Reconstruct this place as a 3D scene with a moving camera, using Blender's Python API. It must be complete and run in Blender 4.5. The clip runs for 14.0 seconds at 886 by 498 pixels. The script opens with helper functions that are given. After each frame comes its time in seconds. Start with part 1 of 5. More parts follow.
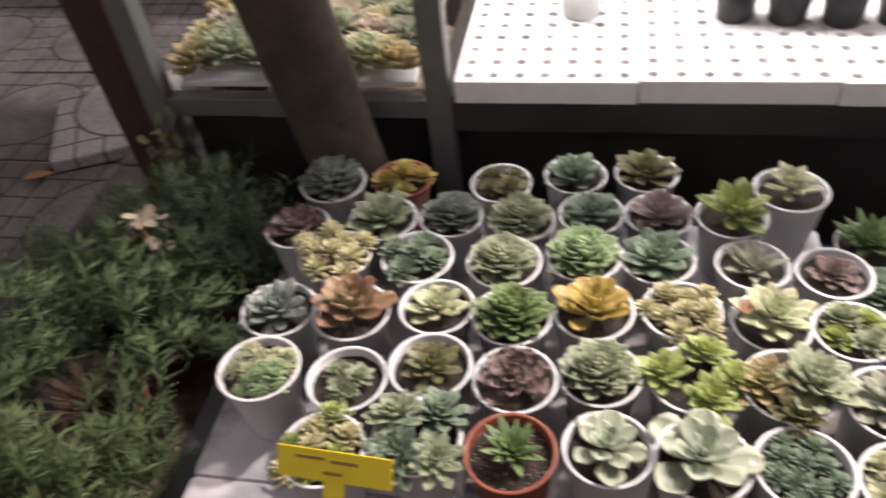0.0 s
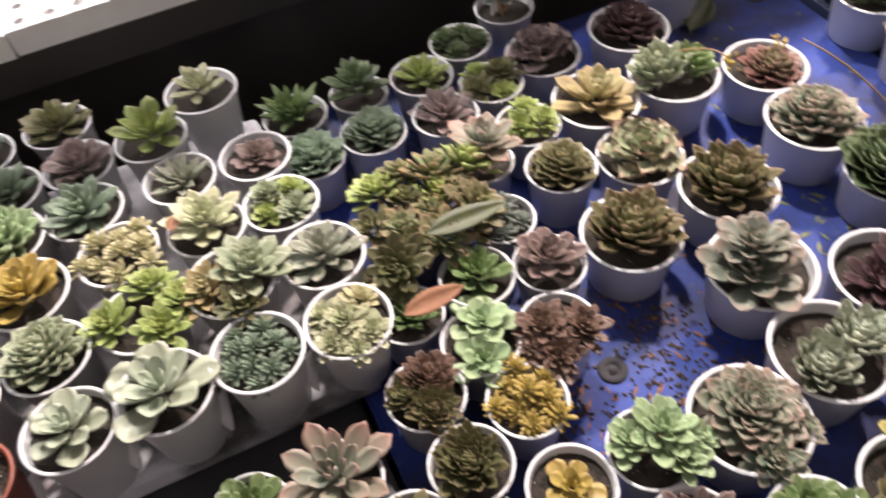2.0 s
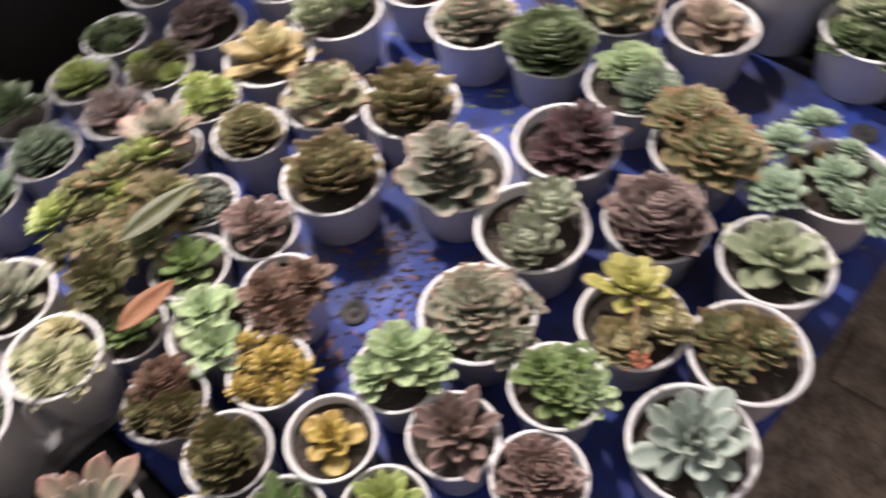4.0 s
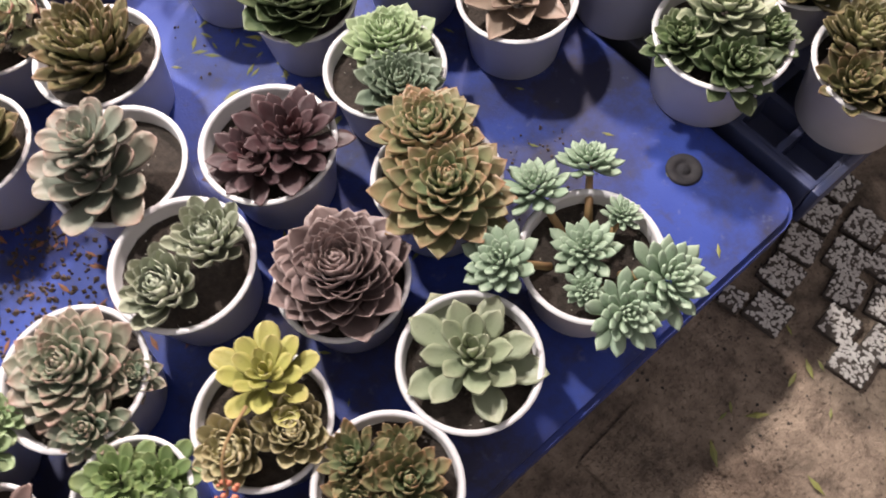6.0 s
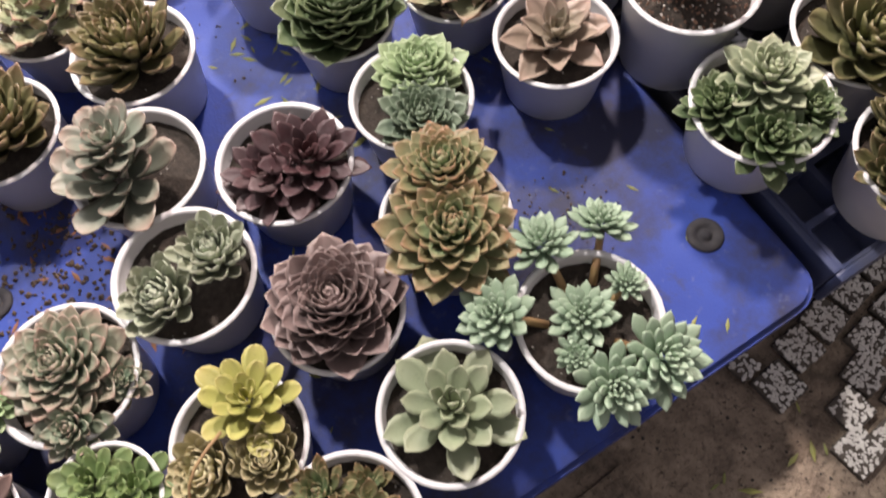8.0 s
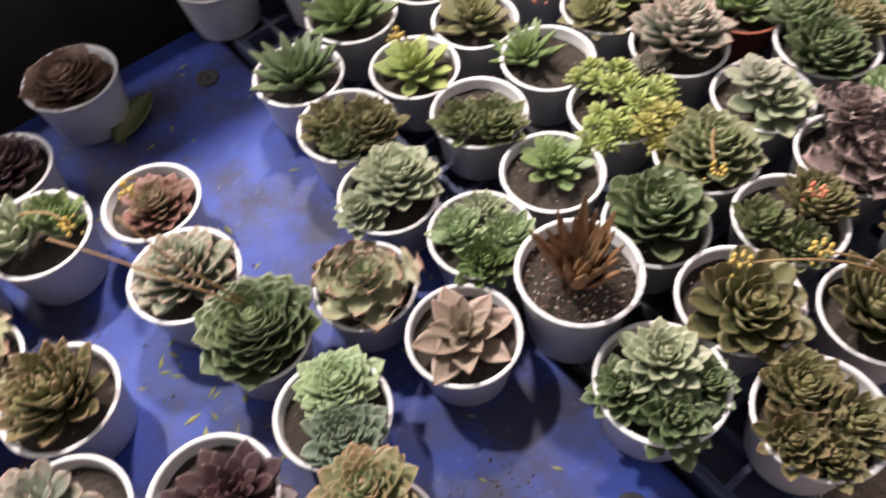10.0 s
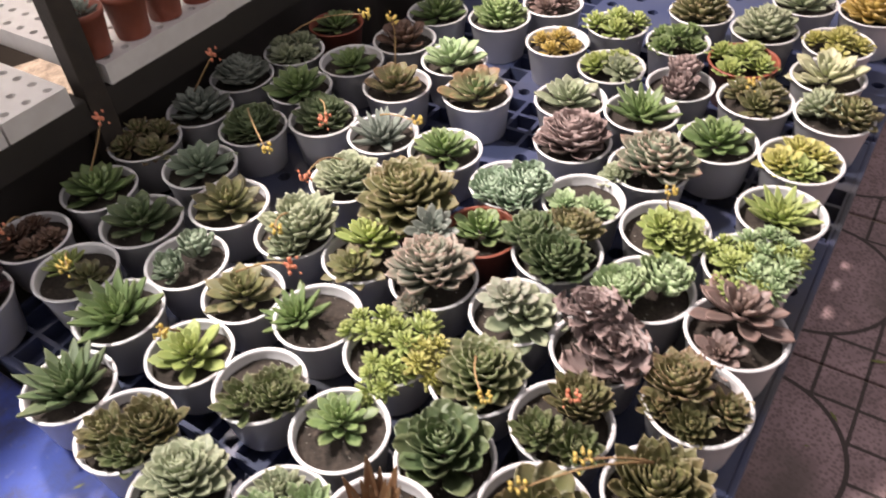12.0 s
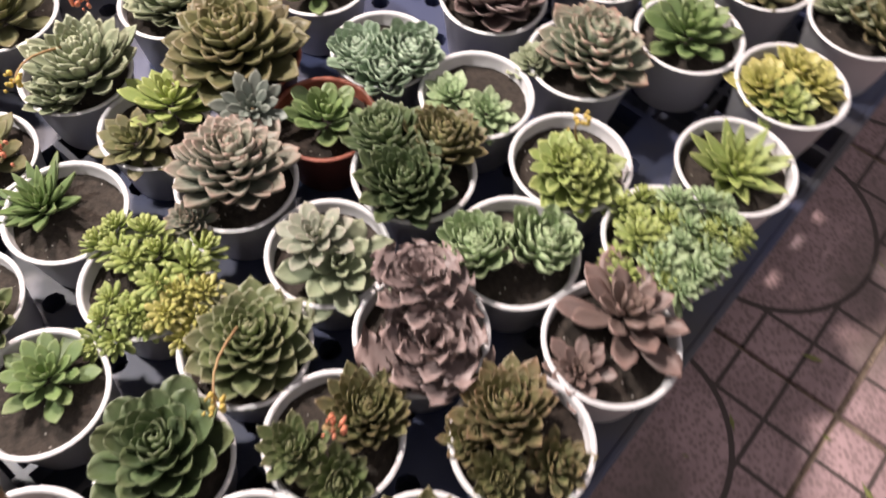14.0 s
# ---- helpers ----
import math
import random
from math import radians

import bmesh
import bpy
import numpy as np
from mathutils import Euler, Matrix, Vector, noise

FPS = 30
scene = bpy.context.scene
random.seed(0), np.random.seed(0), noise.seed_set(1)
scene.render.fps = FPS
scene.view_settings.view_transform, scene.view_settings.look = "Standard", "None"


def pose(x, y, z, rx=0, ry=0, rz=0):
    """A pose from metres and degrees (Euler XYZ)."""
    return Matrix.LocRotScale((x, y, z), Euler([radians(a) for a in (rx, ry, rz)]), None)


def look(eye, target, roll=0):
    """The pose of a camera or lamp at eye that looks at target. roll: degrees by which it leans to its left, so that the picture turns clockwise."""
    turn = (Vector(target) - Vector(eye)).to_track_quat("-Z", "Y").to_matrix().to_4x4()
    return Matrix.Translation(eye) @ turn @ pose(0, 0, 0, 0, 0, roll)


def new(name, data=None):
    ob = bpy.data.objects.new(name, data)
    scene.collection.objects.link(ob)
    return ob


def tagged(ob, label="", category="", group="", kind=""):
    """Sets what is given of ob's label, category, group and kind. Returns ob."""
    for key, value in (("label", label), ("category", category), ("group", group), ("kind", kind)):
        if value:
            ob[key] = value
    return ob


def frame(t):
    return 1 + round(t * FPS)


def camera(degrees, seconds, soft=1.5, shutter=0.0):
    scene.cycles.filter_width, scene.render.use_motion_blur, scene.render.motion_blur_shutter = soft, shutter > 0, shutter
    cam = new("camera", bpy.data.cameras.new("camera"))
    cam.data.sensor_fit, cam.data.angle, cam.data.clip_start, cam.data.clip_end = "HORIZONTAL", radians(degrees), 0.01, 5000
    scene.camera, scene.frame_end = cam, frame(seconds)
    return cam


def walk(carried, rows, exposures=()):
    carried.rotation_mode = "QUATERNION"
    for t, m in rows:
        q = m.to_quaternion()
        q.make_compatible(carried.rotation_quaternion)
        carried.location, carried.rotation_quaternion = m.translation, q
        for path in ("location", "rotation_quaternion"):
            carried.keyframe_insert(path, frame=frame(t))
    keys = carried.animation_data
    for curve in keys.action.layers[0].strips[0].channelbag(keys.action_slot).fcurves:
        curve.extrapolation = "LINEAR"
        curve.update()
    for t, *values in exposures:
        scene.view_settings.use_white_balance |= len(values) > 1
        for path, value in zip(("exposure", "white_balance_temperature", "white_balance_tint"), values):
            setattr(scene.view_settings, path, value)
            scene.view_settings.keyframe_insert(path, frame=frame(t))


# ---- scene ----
cam = camera(59.1, 14.0, soft=1.8, shutter=0.5)
PATH = [
    (0, (-1.306, 0.092, 1.077), (-1.682, 1.508, -0.283), -7.7),
    (0.5, (-1.208, 0.113, 1.061), (-1.344, 1.509, -0.364), -6.4),
    (1, (-1.143, 0.116, 1.062), (-1.026, 1.473, -0.403), -5.5),
    (1.5, (-1.091, 0.104, 1.049), (-0.822, 1.401, -0.449), -6.9),
    (2, (-1.031, 0.071, 1.016), (-0.613, 1.261, -0.536), -7.4),
    (2.5, (-1.011, 0.057, 1.008), (-0.523, 1.144, -0.598), -6.8),
    (3, (-1.01, 0.059, 1.009), (-0.513, 1.11, -0.619), -7.4),
    (3.5, (-0.982, 0.041, 1.005), (-0.404, 1.048, -0.624), -8.3),
    (4, (-0.941, -0.005, 0.985), (-0.183, 0.861, -0.65), -8.1),
    (4.1, (-0.91, -0.032, 0.983), (-0.123, 0.818, -0.648), -9.7),
    (4.2, (-0.885, -0.015, 0.98), (-0.056, 0.757, -0.668), -6.3),
    (6.3, (-0.461, -0.046, 0.857), (-0.062, 0.602, -0.993), -6.5),
    (6.5, (-0.451, -0.047, 0.842), (-0.096, 0.598, -1.018), -7.3),
    (7, (-0.436, -0.053, 0.837), (-0.129, 0.604, -1.027), -8.2),
    (7.2, (-0.435, -0.056, 0.847), (-0.124, 0.601, -1.016), -7.9),
    (9.3, (-0.361, 0.038, 0.961), (0.065, 0.914, -0.786), -8.2),
    (9.5, (-0.35, 0.038, 0.97), (0.131, 0.947, -0.746), -7.7),
    (10, (-0.315, 0.033, 0.994), (0.32, 0.952, -0.665), -6.6),
    (10.5, (-0.278, 0.014, 1.016), (0.537, 0.912, -0.574), -5.4),
    (11, (-0.249, 0.008, 1.045), (0.734, 0.883, -0.46), -4.4),
    (11.5, (-0.238, 0.001, 1.069), (0.895, 0.875, -0.328), -4.2),
    (11.9, (-0.232, 0.001, 1.077), (0.95, 0.848, -0.296), -4.2),
    (12, (-0.234, -0.009, 1.07), (0.955, 0.846, -0.291), -4.6),
    (12.5, (-0.2, -0.043, 1.036), (0.95, 0.743, -0.399), -4.9),
    (13, (-0.103, -0.093, 1.0), (0.926, 0.548, -0.591), -2.4),
    (13.5, (0.045, -0.053, 0.958), (0.968, 0.515, -0.723), 1.4),
    (14, (0.181, 0.019, 0.951), (0.982, 0.62, -0.78), 4.1),
]
walk(cam, [(t, look(eye, target, roll)) for t, eye, target, roll in PATH], [(0.0, 0.22), (2.5, 0.27), (4.0, 0.22), (6.5, 0.30), (9.5, 0.20), (11.5, 0.26), (12.5, 0.45), (13.3, 0.45), (14.0, 0.08)])


# ---- light: unseen lamps above the bench, added fills, even glow all round ----
world = bpy.data.worlds.new("night")
world.use_nodes = True
scene.world = world
world.node_tree.nodes["Background"].inputs["Color"].default_value = (0.74, 0.67, 0.69, 1)
world.node_tree.nodes["Background"].inputs["Strength"].default_value = 0.44


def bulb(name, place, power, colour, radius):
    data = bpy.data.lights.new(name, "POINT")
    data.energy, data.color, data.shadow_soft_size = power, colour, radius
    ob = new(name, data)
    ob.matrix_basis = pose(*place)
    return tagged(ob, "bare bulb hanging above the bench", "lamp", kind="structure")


# unseen lamps, set behind the bench where the shadows point
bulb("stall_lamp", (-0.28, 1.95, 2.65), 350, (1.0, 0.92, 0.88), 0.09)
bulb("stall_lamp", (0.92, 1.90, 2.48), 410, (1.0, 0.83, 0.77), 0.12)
# weak fill added from the front; no source is known there
bulb("street_lamp", (2.6, -2.2, 4.6), 40, (1.0, 0.80, 0.78), 0.3)


# added strip of light, unseen, that brightens the foam boards
def board_fill(x, length, power, colour):
    data = bpy.data.lights.new("board_fill", "AREA")
    data.shape, data.size, data.size_y, data.energy, data.color = "RECTANGLE", length, 0.04, power, colour
    ob = new("board_fill", data)
    ob.matrix_basis = pose(x, 1.50, 0.90)
    tagged(ob, "unseen light added above the boards", "lamp", kind="structure")


board_fill(-1.20, 1.62, 15, (1.0, 0.93, 0.93))
board_fill(0.70, 0.90, 2.6, (1.0, 0.86, 0.80))


# ---- materials ----
def material(name, rough=0.5, metal=0.0):
    m = bpy.data.materials.new(name)
    m.use_nodes = True
    t = m.node_tree
    b = t.nodes["Principled BSDF"]
    b.inputs["Roughness"].default_value, b.inputs["Metallic"].default_value = rough, metal
    return m, t, b


def link(t, a, b):
    t.links.new(a, b)


def node(t, kind, **values):
    n = t.nodes.new(kind)
    for k, v in values.items():
        n.inputs[k].default_value = v
    return n


def math_node(t, op, a, b=None):
    n = t.nodes.new("ShaderNodeMath")
    n.operation = op
    for i, v in enumerate((a, b)):
        if v is None:
            continue
        if isinstance(v, (int, float)):
            n.inputs[i].default_value = v
        else:
            t.links.new(v, n.inputs[i])
    return n.outputs[0]


def mix(t, fac, a, b):
    n = t.nodes.new("ShaderNodeMix")
    n.data_type = "RGBA"
    for sock, v in ((n.inputs[0], fac), (n.inputs[6], a), (n.inputs[7], b)):
        if isinstance(v, (int, float)):
            sock.default_value = v
        elif isinstance(v, tuple):
            sock.default_value = (*v, 1) if len(v) == 3 else v
        else:
            t.links.new(v, sock)
    return n.outputs[2]


def ramp(t, fac, lo, hi):
    n = t.nodes.new("ShaderNodeMapRange")
    n.inputs["From Min"].default_value, n.inputs["From Max"].default_value = lo, hi
    t.links.new(fac, n.inputs["Value"])
    return n.outputs["Result"]


def noise_at(t, scale, detail=4.0, world_space=True, rough=0.55):
    n = node(t, "ShaderNodeTexNoise", Scale=scale, Detail=detail, Roughness=rough)
    if world_space:
        g = t.nodes.new("ShaderNodeNewGeometry")
        link(t, g.outputs["Position"], n.inputs["Vector"])
    else:
        g = t.nodes.new("ShaderNodeTexCoord")
        link(t, g.outputs["Object"], n.inputs["Vector"])
    return n.outputs["Fac"]


def bump(t, b, height, strength, distance=0.002):
    n = node(t, "ShaderNodeBump", Strength=strength, Distance=distance)
    link(t, height, n.inputs["Height"])
    link(t, n.outputs["Normal"], b.inputs["Normal"])


def plain(name, a, c, scale, rough=0.6, metal=0.0, relief=0.3, fine=180, dirt=None, dirt_at=0.6):
    """Two tones by noise, a finer grain in relief, and stains of a third tone."""
    m, t, b = material(name, rough, metal)
    col = mix(t, ramp(t, noise_at(t, scale), 0.3, 0.7), a, c)
    if dirt:
        col = mix(t, ramp(t, noise_at(t, scale * 0.37, 6.0), dirt_at, dirt_at + 0.14), col, dirt)
    link(t, col, b.inputs["Base Color"])
    bump(t, b, noise_at(t, fine, 3.0), relief)
    return m


def random_mix(t):
    g = t.nodes.new("ShaderNodeNewGeometry")
    o = t.nodes.new("ShaderNodeObjectInfo")
    return math_node(t, "FRACT", math_node(t, "ADD", g.outputs["Random Per Island"], o.outputs["Random"]))


def leaf_material(name, inner, outer, tip, edge=0.8, rough=0.45, bloom=0.12):
    """Fleshy leaf: tone by age, coloured tip and margin, waxy bloom, small blemishes."""
    m, t, b = material(name, rough)
    at = {}
    for key in ("lu", "lv", "age"):
        n = t.nodes.new("ShaderNodeAttribute")
        n.attribute_name = key
        at[key] = n.outputs["Fac"]
    r = random_mix(t)
    age = math_node(t, "ADD", at["age"], math_node(t, "MULTIPLY", math_node(t, "SUBTRACT", r, 0.5), 0.45))
    old = tuple(0.50 * c + 0.50 * q for c, q in zip(outer, (0.085, 0.055, 0.035)))
    col = mix(t, ramp(t, age, 0.05, 0.75), inner, outer)
    col = mix(t, math_node(t, "MULTIPLY", ramp(t, age, 0.72, 1.10), 0.38), col, old)
    along = math_node(t, "POWER", at["lv"], 5.0)
    across = math_node(t, "POWER", math_node(t, "ABSOLUTE", at["lu"]), 5.0)
    rim = math_node(t, "MULTIPLY", math_node(t, "MAXIMUM", along, math_node(t, "MULTIPLY", across, at["lv"])), edge)
    rim = math_node(t, "MULTIPLY", rim, math_node(t, "ADD", 0.55, math_node(t, "MULTIPLY", r, 0.6)))
    col = mix(t, rim, col, tip)
    pale = tuple(0.55 * c + 0.45 * 0.6 for c in outer)
    col = mix(t, math_node(t, "MULTIPLY", ramp(t, noise_at(t, 90, 4.0), 0.35, 0.8), bloom), col, pale)
    dark = tuple(0.45 * c for c in outer)
    col = mix(t, math_node(t, "MULTIPLY", ramp(t, noise_at(t, 260, 3.0), 0.62, 0.75), 0.4), col, dark)
    link(t, col, b.inputs["Base Color"])
    rg = math_node(t, "ADD", rough - 0.1, math_node(t, "MULTIPLY", noise_at(t, 120), 0.25))
    link(t, rg, b.inputs["Roughness"])
    b.inputs["Subsurface Weight"].default_value = 0.0
    bump(t, b, noise_at(t, 320, 2.0), 0.12)
    return m


LEAF = {}
for key, inner, outer, tip, edge in (
    ("sage", (0.30, 0.40, 0.25), (0.23, 0.31, 0.20), (0.40, 0.44, 0.30), 0.7),
    ("pale", (0.42, 0.52, 0.31), (0.40, 0.46, 0.29), (0.55, 0.55, 0.36), 0.7),
    ("cream", (0.46, 0.50, 0.26), (0.42, 0.43, 0.24), (0.56, 0.50, 0.32), 0.7),
    ("mint", (0.30, 0.48, 0.25), (0.25, 0.39, 0.20), (0.40, 0.54, 0.31), 0.7),
    ("turquoise", (0.30, 0.46, 0.33), (0.23, 0.37, 0.26), (0.42, 0.58, 0.44), 0.7),
    ("bluegreen", (0.18, 0.28, 0.19), (0.125, 0.20, 0.14), (0.30, 0.40, 0.29), 0.6),
    ("bluegrey", (0.20, 0.27, 0.24), (0.14, 0.19, 0.17), (0.30, 0.34, 0.30), 0.6),
    ("paleblue", (0.38, 0.50, 0.46), (0.31, 0.43, 0.41), (0.48, 0.57, 0.53), 0.6),
    ("silver", (0.30, 0.36, 0.28), (0.21, 0.27, 0.20), (0.42, 0.38, 0.34), 0.8),
    ("green", (0.16, 0.28, 0.08), (0.10, 0.19, 0.06), (0.26, 0.34, 0.12), 0.6),
    ("darkgreen", (0.10, 0.18, 0.07), (0.06, 0.115, 0.045), (0.17, 0.21, 0.09), 0.6),
    ("lime", (0.33, 0.44, 0.11), (0.22, 0.33, 0.08), (0.47, 0.55, 0.18), 0.6),
    ("yellowlime", (0.42, 0.47, 0.12), (0.34, 0.38, 0.085), (0.52, 0.46, 0.15), 0.7),
    ("gold", (0.44, 0.38, 0.07), (0.36, 0.29, 0.055), (0.48, 0.32, 0.07), 0.7),
    ("olive", (0.16, 0.20, 0.07), (0.105, 0.125, 0.048), (0.22, 0.16, 0.07), 0.7),
    ("olivebrown", (0.18, 0.23, 0.085), (0.13, 0.15, 0.06), (0.24, 0.13, 0.075), 0.8),
    ("orangegreen", (0.22, 0.37, 0.19), (0.18, 0.225, 0.105), (0.41, 0.18, 0.09), 0.8),
    ("brown", (0.15, 0.10, 0.065), (0.11, 0.068, 0.048), (0.21, 0.115, 0.08), 0.7),
    ("brownpurple", (0.20, 0.16, 0.14), (0.14, 0.105, 0.10), (0.29, 0.19, 0.17), 0.8),
    ("purplegrey", (0.24, 0.20, 0.20), (0.17, 0.14, 0.145), (0.34, 0.26, 0.25), 0.9),
    ("darkpurple", (0.07, 0.027, 0.031), (0.042, 0.019, 0.026), (0.10, 0.046, 0.054), 0.8),
    ("pink", (0.26, 0.36, 0.29), (0.22, 0.22, 0.165), (0.40, 0.19, 0.17), 0.9),
    ("pinkbeige", (0.36, 0.36, 0.27), (0.31, 0.26, 0.21), (0.38, 0.26, 0.22), 0.9),
    ("sagepink", (0.24, 0.38, 0.27), (0.185, 0.265, 0.195), (0.37, 0.19, 0.16), 0.8),
    ("frilled", (0.35, 0.48, 0.28), (0.31, 0.38, 0.23), (0.31, 0.14, 0.11), 0.95),
    ("greenred", (0.25, 0.43, 0.29), (0.20, 0.32, 0.19), (0.42, 0.17, 0.09), 0.9),
    ("redgreen", (0.25, 0.28, 0.13), (0.24, 0.175, 0.10), (0.40, 0.16, 0.11), 0.9),
    ("peach", (0.34, 0.37, 0.18), (0.36, 0.31, 0.14), (0.48, 0.36, 0.17), 0.7),
    ("wine", (0.17, 0.24, 0.11), (0.13, 0.07, 0.055), (0.25, 0.08, 0.06), 0.8),
    ("milky", (0.36, 0.48, 0.37), (0.34, 0.42, 0.32), (0.43, 0.47, 0.37), 0.5),
    ("silverblue", (0.235, 0.31, 0.245), (0.165, 0.22, 0.18), (0.36, 0.24, 0.20), 0.9),
    ("moss", (0.15, 0.23, 0.08), (0.10, 0.155, 0.055), (0.22, 0.20, 0.12), 0.7),
    ("straw", (0.16, 0.12, 0.055), (0.25, 0.135, 0.06), (0.07, 0.065, 0.035), 0.8),
):
    muted = []
    for c in (inner, outer, tip):
        grey = 0.3 * c[0] + 0.6 * c[1] + 0.1 * c[2]
        muted.append(tuple(k * (0.92 * v + 0.08 * grey) for v, k in zip(c, (0.985, 0.885, 0.83))))
    LEAF[key] = leaf_material(key + "_leaf", *muted, edge)

def rough_ground():
    """Broken concrete with soil trodden in: pale crust, dark hollows, fine pits."""
    m, t, b = material("rough_concrete", 0.92)
    col = mix(t, ramp(t, noise_at(t, 22, 9.0, rough=0.7), 0.36, 0.62), (0.16, 0.12, 0.09), (0.46, 0.36, 0.27))
    col = mix(t, ramp(t, noise_at(t, 9, 8.0, rough=0.65), 0.54, 0.68), col, (0.11, 0.085, 0.062))
    col = mix(t, math_node(t, "MULTIPLY", ramp(t, noise_at(t, 170, 5.0, rough=0.7), 0.54, 0.66), 0.7), col, (0.05, 0.038, 0.028))
    col = mix(t, math_node(t, "MULTIPLY", ramp(t, noise_at(t, 230, 3.0), 0.64, 0.72), 0.5), col, (0.45, 0.38, 0.30))
    link(t, col, b.inputs["Base Color"])
    bump(t, b, noise_at(t, 60, 10.0, rough=0.75), 1.0, 0.012)
    return m


def deck_material():
    """Scuffed blue plastic with brown smears of soil that also carry shade, pale scratches and fine grime."""
    m, t, b = material("blue_plastic", 0.55)
    b.inputs["Specular IOR Level"].default_value = 0.30
    col = mix(t, ramp(t, noise_at(t, 11), 0.3, 0.7), (0.020, 0.042, 0.235), (0.034, 0.066, 0.31))
    # soil smears, spread wider and darker to stand for shadow as well
    col = mix(t, math_node(t, "MULTIPLY", ramp(t, noise_at(t, 6.5, 8.0, rough=0.68), 0.42, 0.61), 0.88), col, (0.027, 0.026, 0.042))
    col = mix(t, math_node(t, "MULTIPLY", ramp(t, noise_at(t, 31, 8.0, rough=0.7), 0.55, 0.70), 0.6), col, (0.045, 0.040, 0.050))
    col = mix(t, math_node(t, "MULTIPLY", ramp(t, noise_at(t, 70, 6.0), 0.62, 0.75), 0.35), col, (0.16, 0.17, 0.28))
    link(t, col, b.inputs["Base Color"])
    link(t, math_node(t, "ADD", 0.42, math_node(t, "MULTIPLY", noise_at(t, 18), 0.3)), b.inputs["Roughness"])
    bump(t, b, noise_at(t, 420, 3.0), 0.2)
    return m


POT_WHITE = plain("white_plastic", (0.70, 0.69, 0.70), (0.62, 0.61, 0.62), 14, 0.38, relief=0.08, fine=60, dirt=(0.46, 0.43, 0.40), dirt_at=0.68)
POT_CLAY = plain("terracotta_plastic", (0.29, 0.080, 0.048), (0.22, 0.060, 0.036), 30, 0.5, relief=0.1, dirt=(0.20, 0.09, 0.06))
POT_BLACK = plain("black_plastic", (0.02, 0.02, 0.022), (0.03, 0.03, 0.033), 30, 0.45, relief=0.1)
SOIL = plain("potting_soil", (0.018, 0.014, 0.011), (0.046, 0.035, 0.027), 150, 0.95, relief=1.0, fine=320, dirt=(0.11, 0.085, 0.068), dirt_at=0.64)
GRAVEL_BROWN = plain("brown_gravel", (0.10, 0.050, 0.030), (0.17, 0.095, 0.065), 110, 0.9, relief=0.5)
PERLITE = plain("perlite", (0.62, 0.60, 0.55), (0.5, 0.46, 0.42), 90, 0.9, relief=0.4)
BLUE = deck_material()
GREYBLUE = plain("grey_blue_plastic", (0.038, 0.050, 0.115), (0.055, 0.066, 0.125), 9, 0.45, relief=0.12, dirt=(0.06, 0.06, 0.07), dirt_at=0.5)
FOAM = plain("white_foam", (0.80, 0.78, 0.76), (0.72, 0.69, 0.67), 25, 0.75, relief=0.45, fine=330, dirt=(0.55, 0.50, 0.46), dirt_at=0.68)
FLAP, _t, _b = material("thin_foam_sheet", 0.7)
_b.inputs["Base Color"].default_value = (0.80, 0.78, 0.77, 1)
_s = node(_t, "ShaderNodeBsdfTranslucent", Color=(0.80, 0.77, 0.76, 1))
_x = node(_t, "ShaderNodeMixShader", Fac=0.5)
link(_t, _b.outputs[0], _x.inputs[1])
link(_t, _s.outputs[0], _x.inputs[2])
link(_t, _x.outputs[0], _t.nodes["Material Output"].inputs["Surface"])
bump(_t, _b, noise_at(_t, 120, 3.0), 0.4)
# its grey and dark blotches hold both dirt and the shade below the pots
FOAM_SHADED = plain("grimy_shaded_foam", (0.54, 0.52, 0.54), (0.40, 0.38, 0.40), 18, 0.85, relief=0.4, fine=200, dirt=(0.06, 0.055, 0.05), dirt_at=0.52)
METAL_GREY = plain("grey_painted_metal", (0.15, 0.155, 0.15), (0.11, 0.112, 0.108), 12, 0.5, relief=0.1, dirt=(0.12, 0.09, 0.07))
DARK_WOOD = plain("dark_bench_wood", (0.026, 0.021, 0.018), (0.045, 0.035, 0.028), 18, 0.7, relief=0.6, fine=120)
RED_WOOD = plain("reddish_wood", (0.060, 0.024, 0.017), (0.038, 0.017, 0.013), 20, 0.7, relief=0.5, fine=100)
# black of the skirt's tarp; also stands for darkness on rails and backdrop
TARP_DARK = plain("dark_tarp_and_shade", (0.022, 0.019, 0.018), (0.036, 0.031, 0.028), 6, 0.5, relief=0.6, fine=14)
BARK = plain("bark", (0.030, 0.022, 0.016), (0.062, 0.047, 0.034), 22, 0.9, relief=1.0, fine=70, dirt=(0.06, 0.07, 0.045), dirt_at=0.6)
FERN = plain("fern_green", (0.075, 0.11, 0.038), (0.045, 0.072, 0.026), 30, 0.6, relief=0.1)
FERN_LIGHT = plain("fern_light_green", (0.080, 0.112, 0.034), (0.055, 0.082, 0.026), 30, 0.6, relief=0.1)
DRY = plain("dry_leaf_brown", (0.19, 0.075, 0.032), (0.25, 0.11, 0.05), 60, 0.7, relief=0.3)
LEAF_OLIVE = plain("fallen_leaf_olive", (0.062, 0.070, 0.018), (0.038, 0.046, 0.012), 50, 0.5, relief=0.3)
LEAFLET = plain("fallen_leaflet", (0.24, 0.23, 0.06), (0.13, 0.15, 0.045), 25, 0.6, relief=0.2)
CRUMB = plain("soil_crumbs", (0.05, 0.035, 0.028), (0.11, 0.075, 0.05), 90, 0.95, relief=0.6)
YELLOW = plain("yellow_plastic", (0.80, 0.62, 0.02), (0.74, 0.56, 0.02), 20, 0.4, relief=0.05)
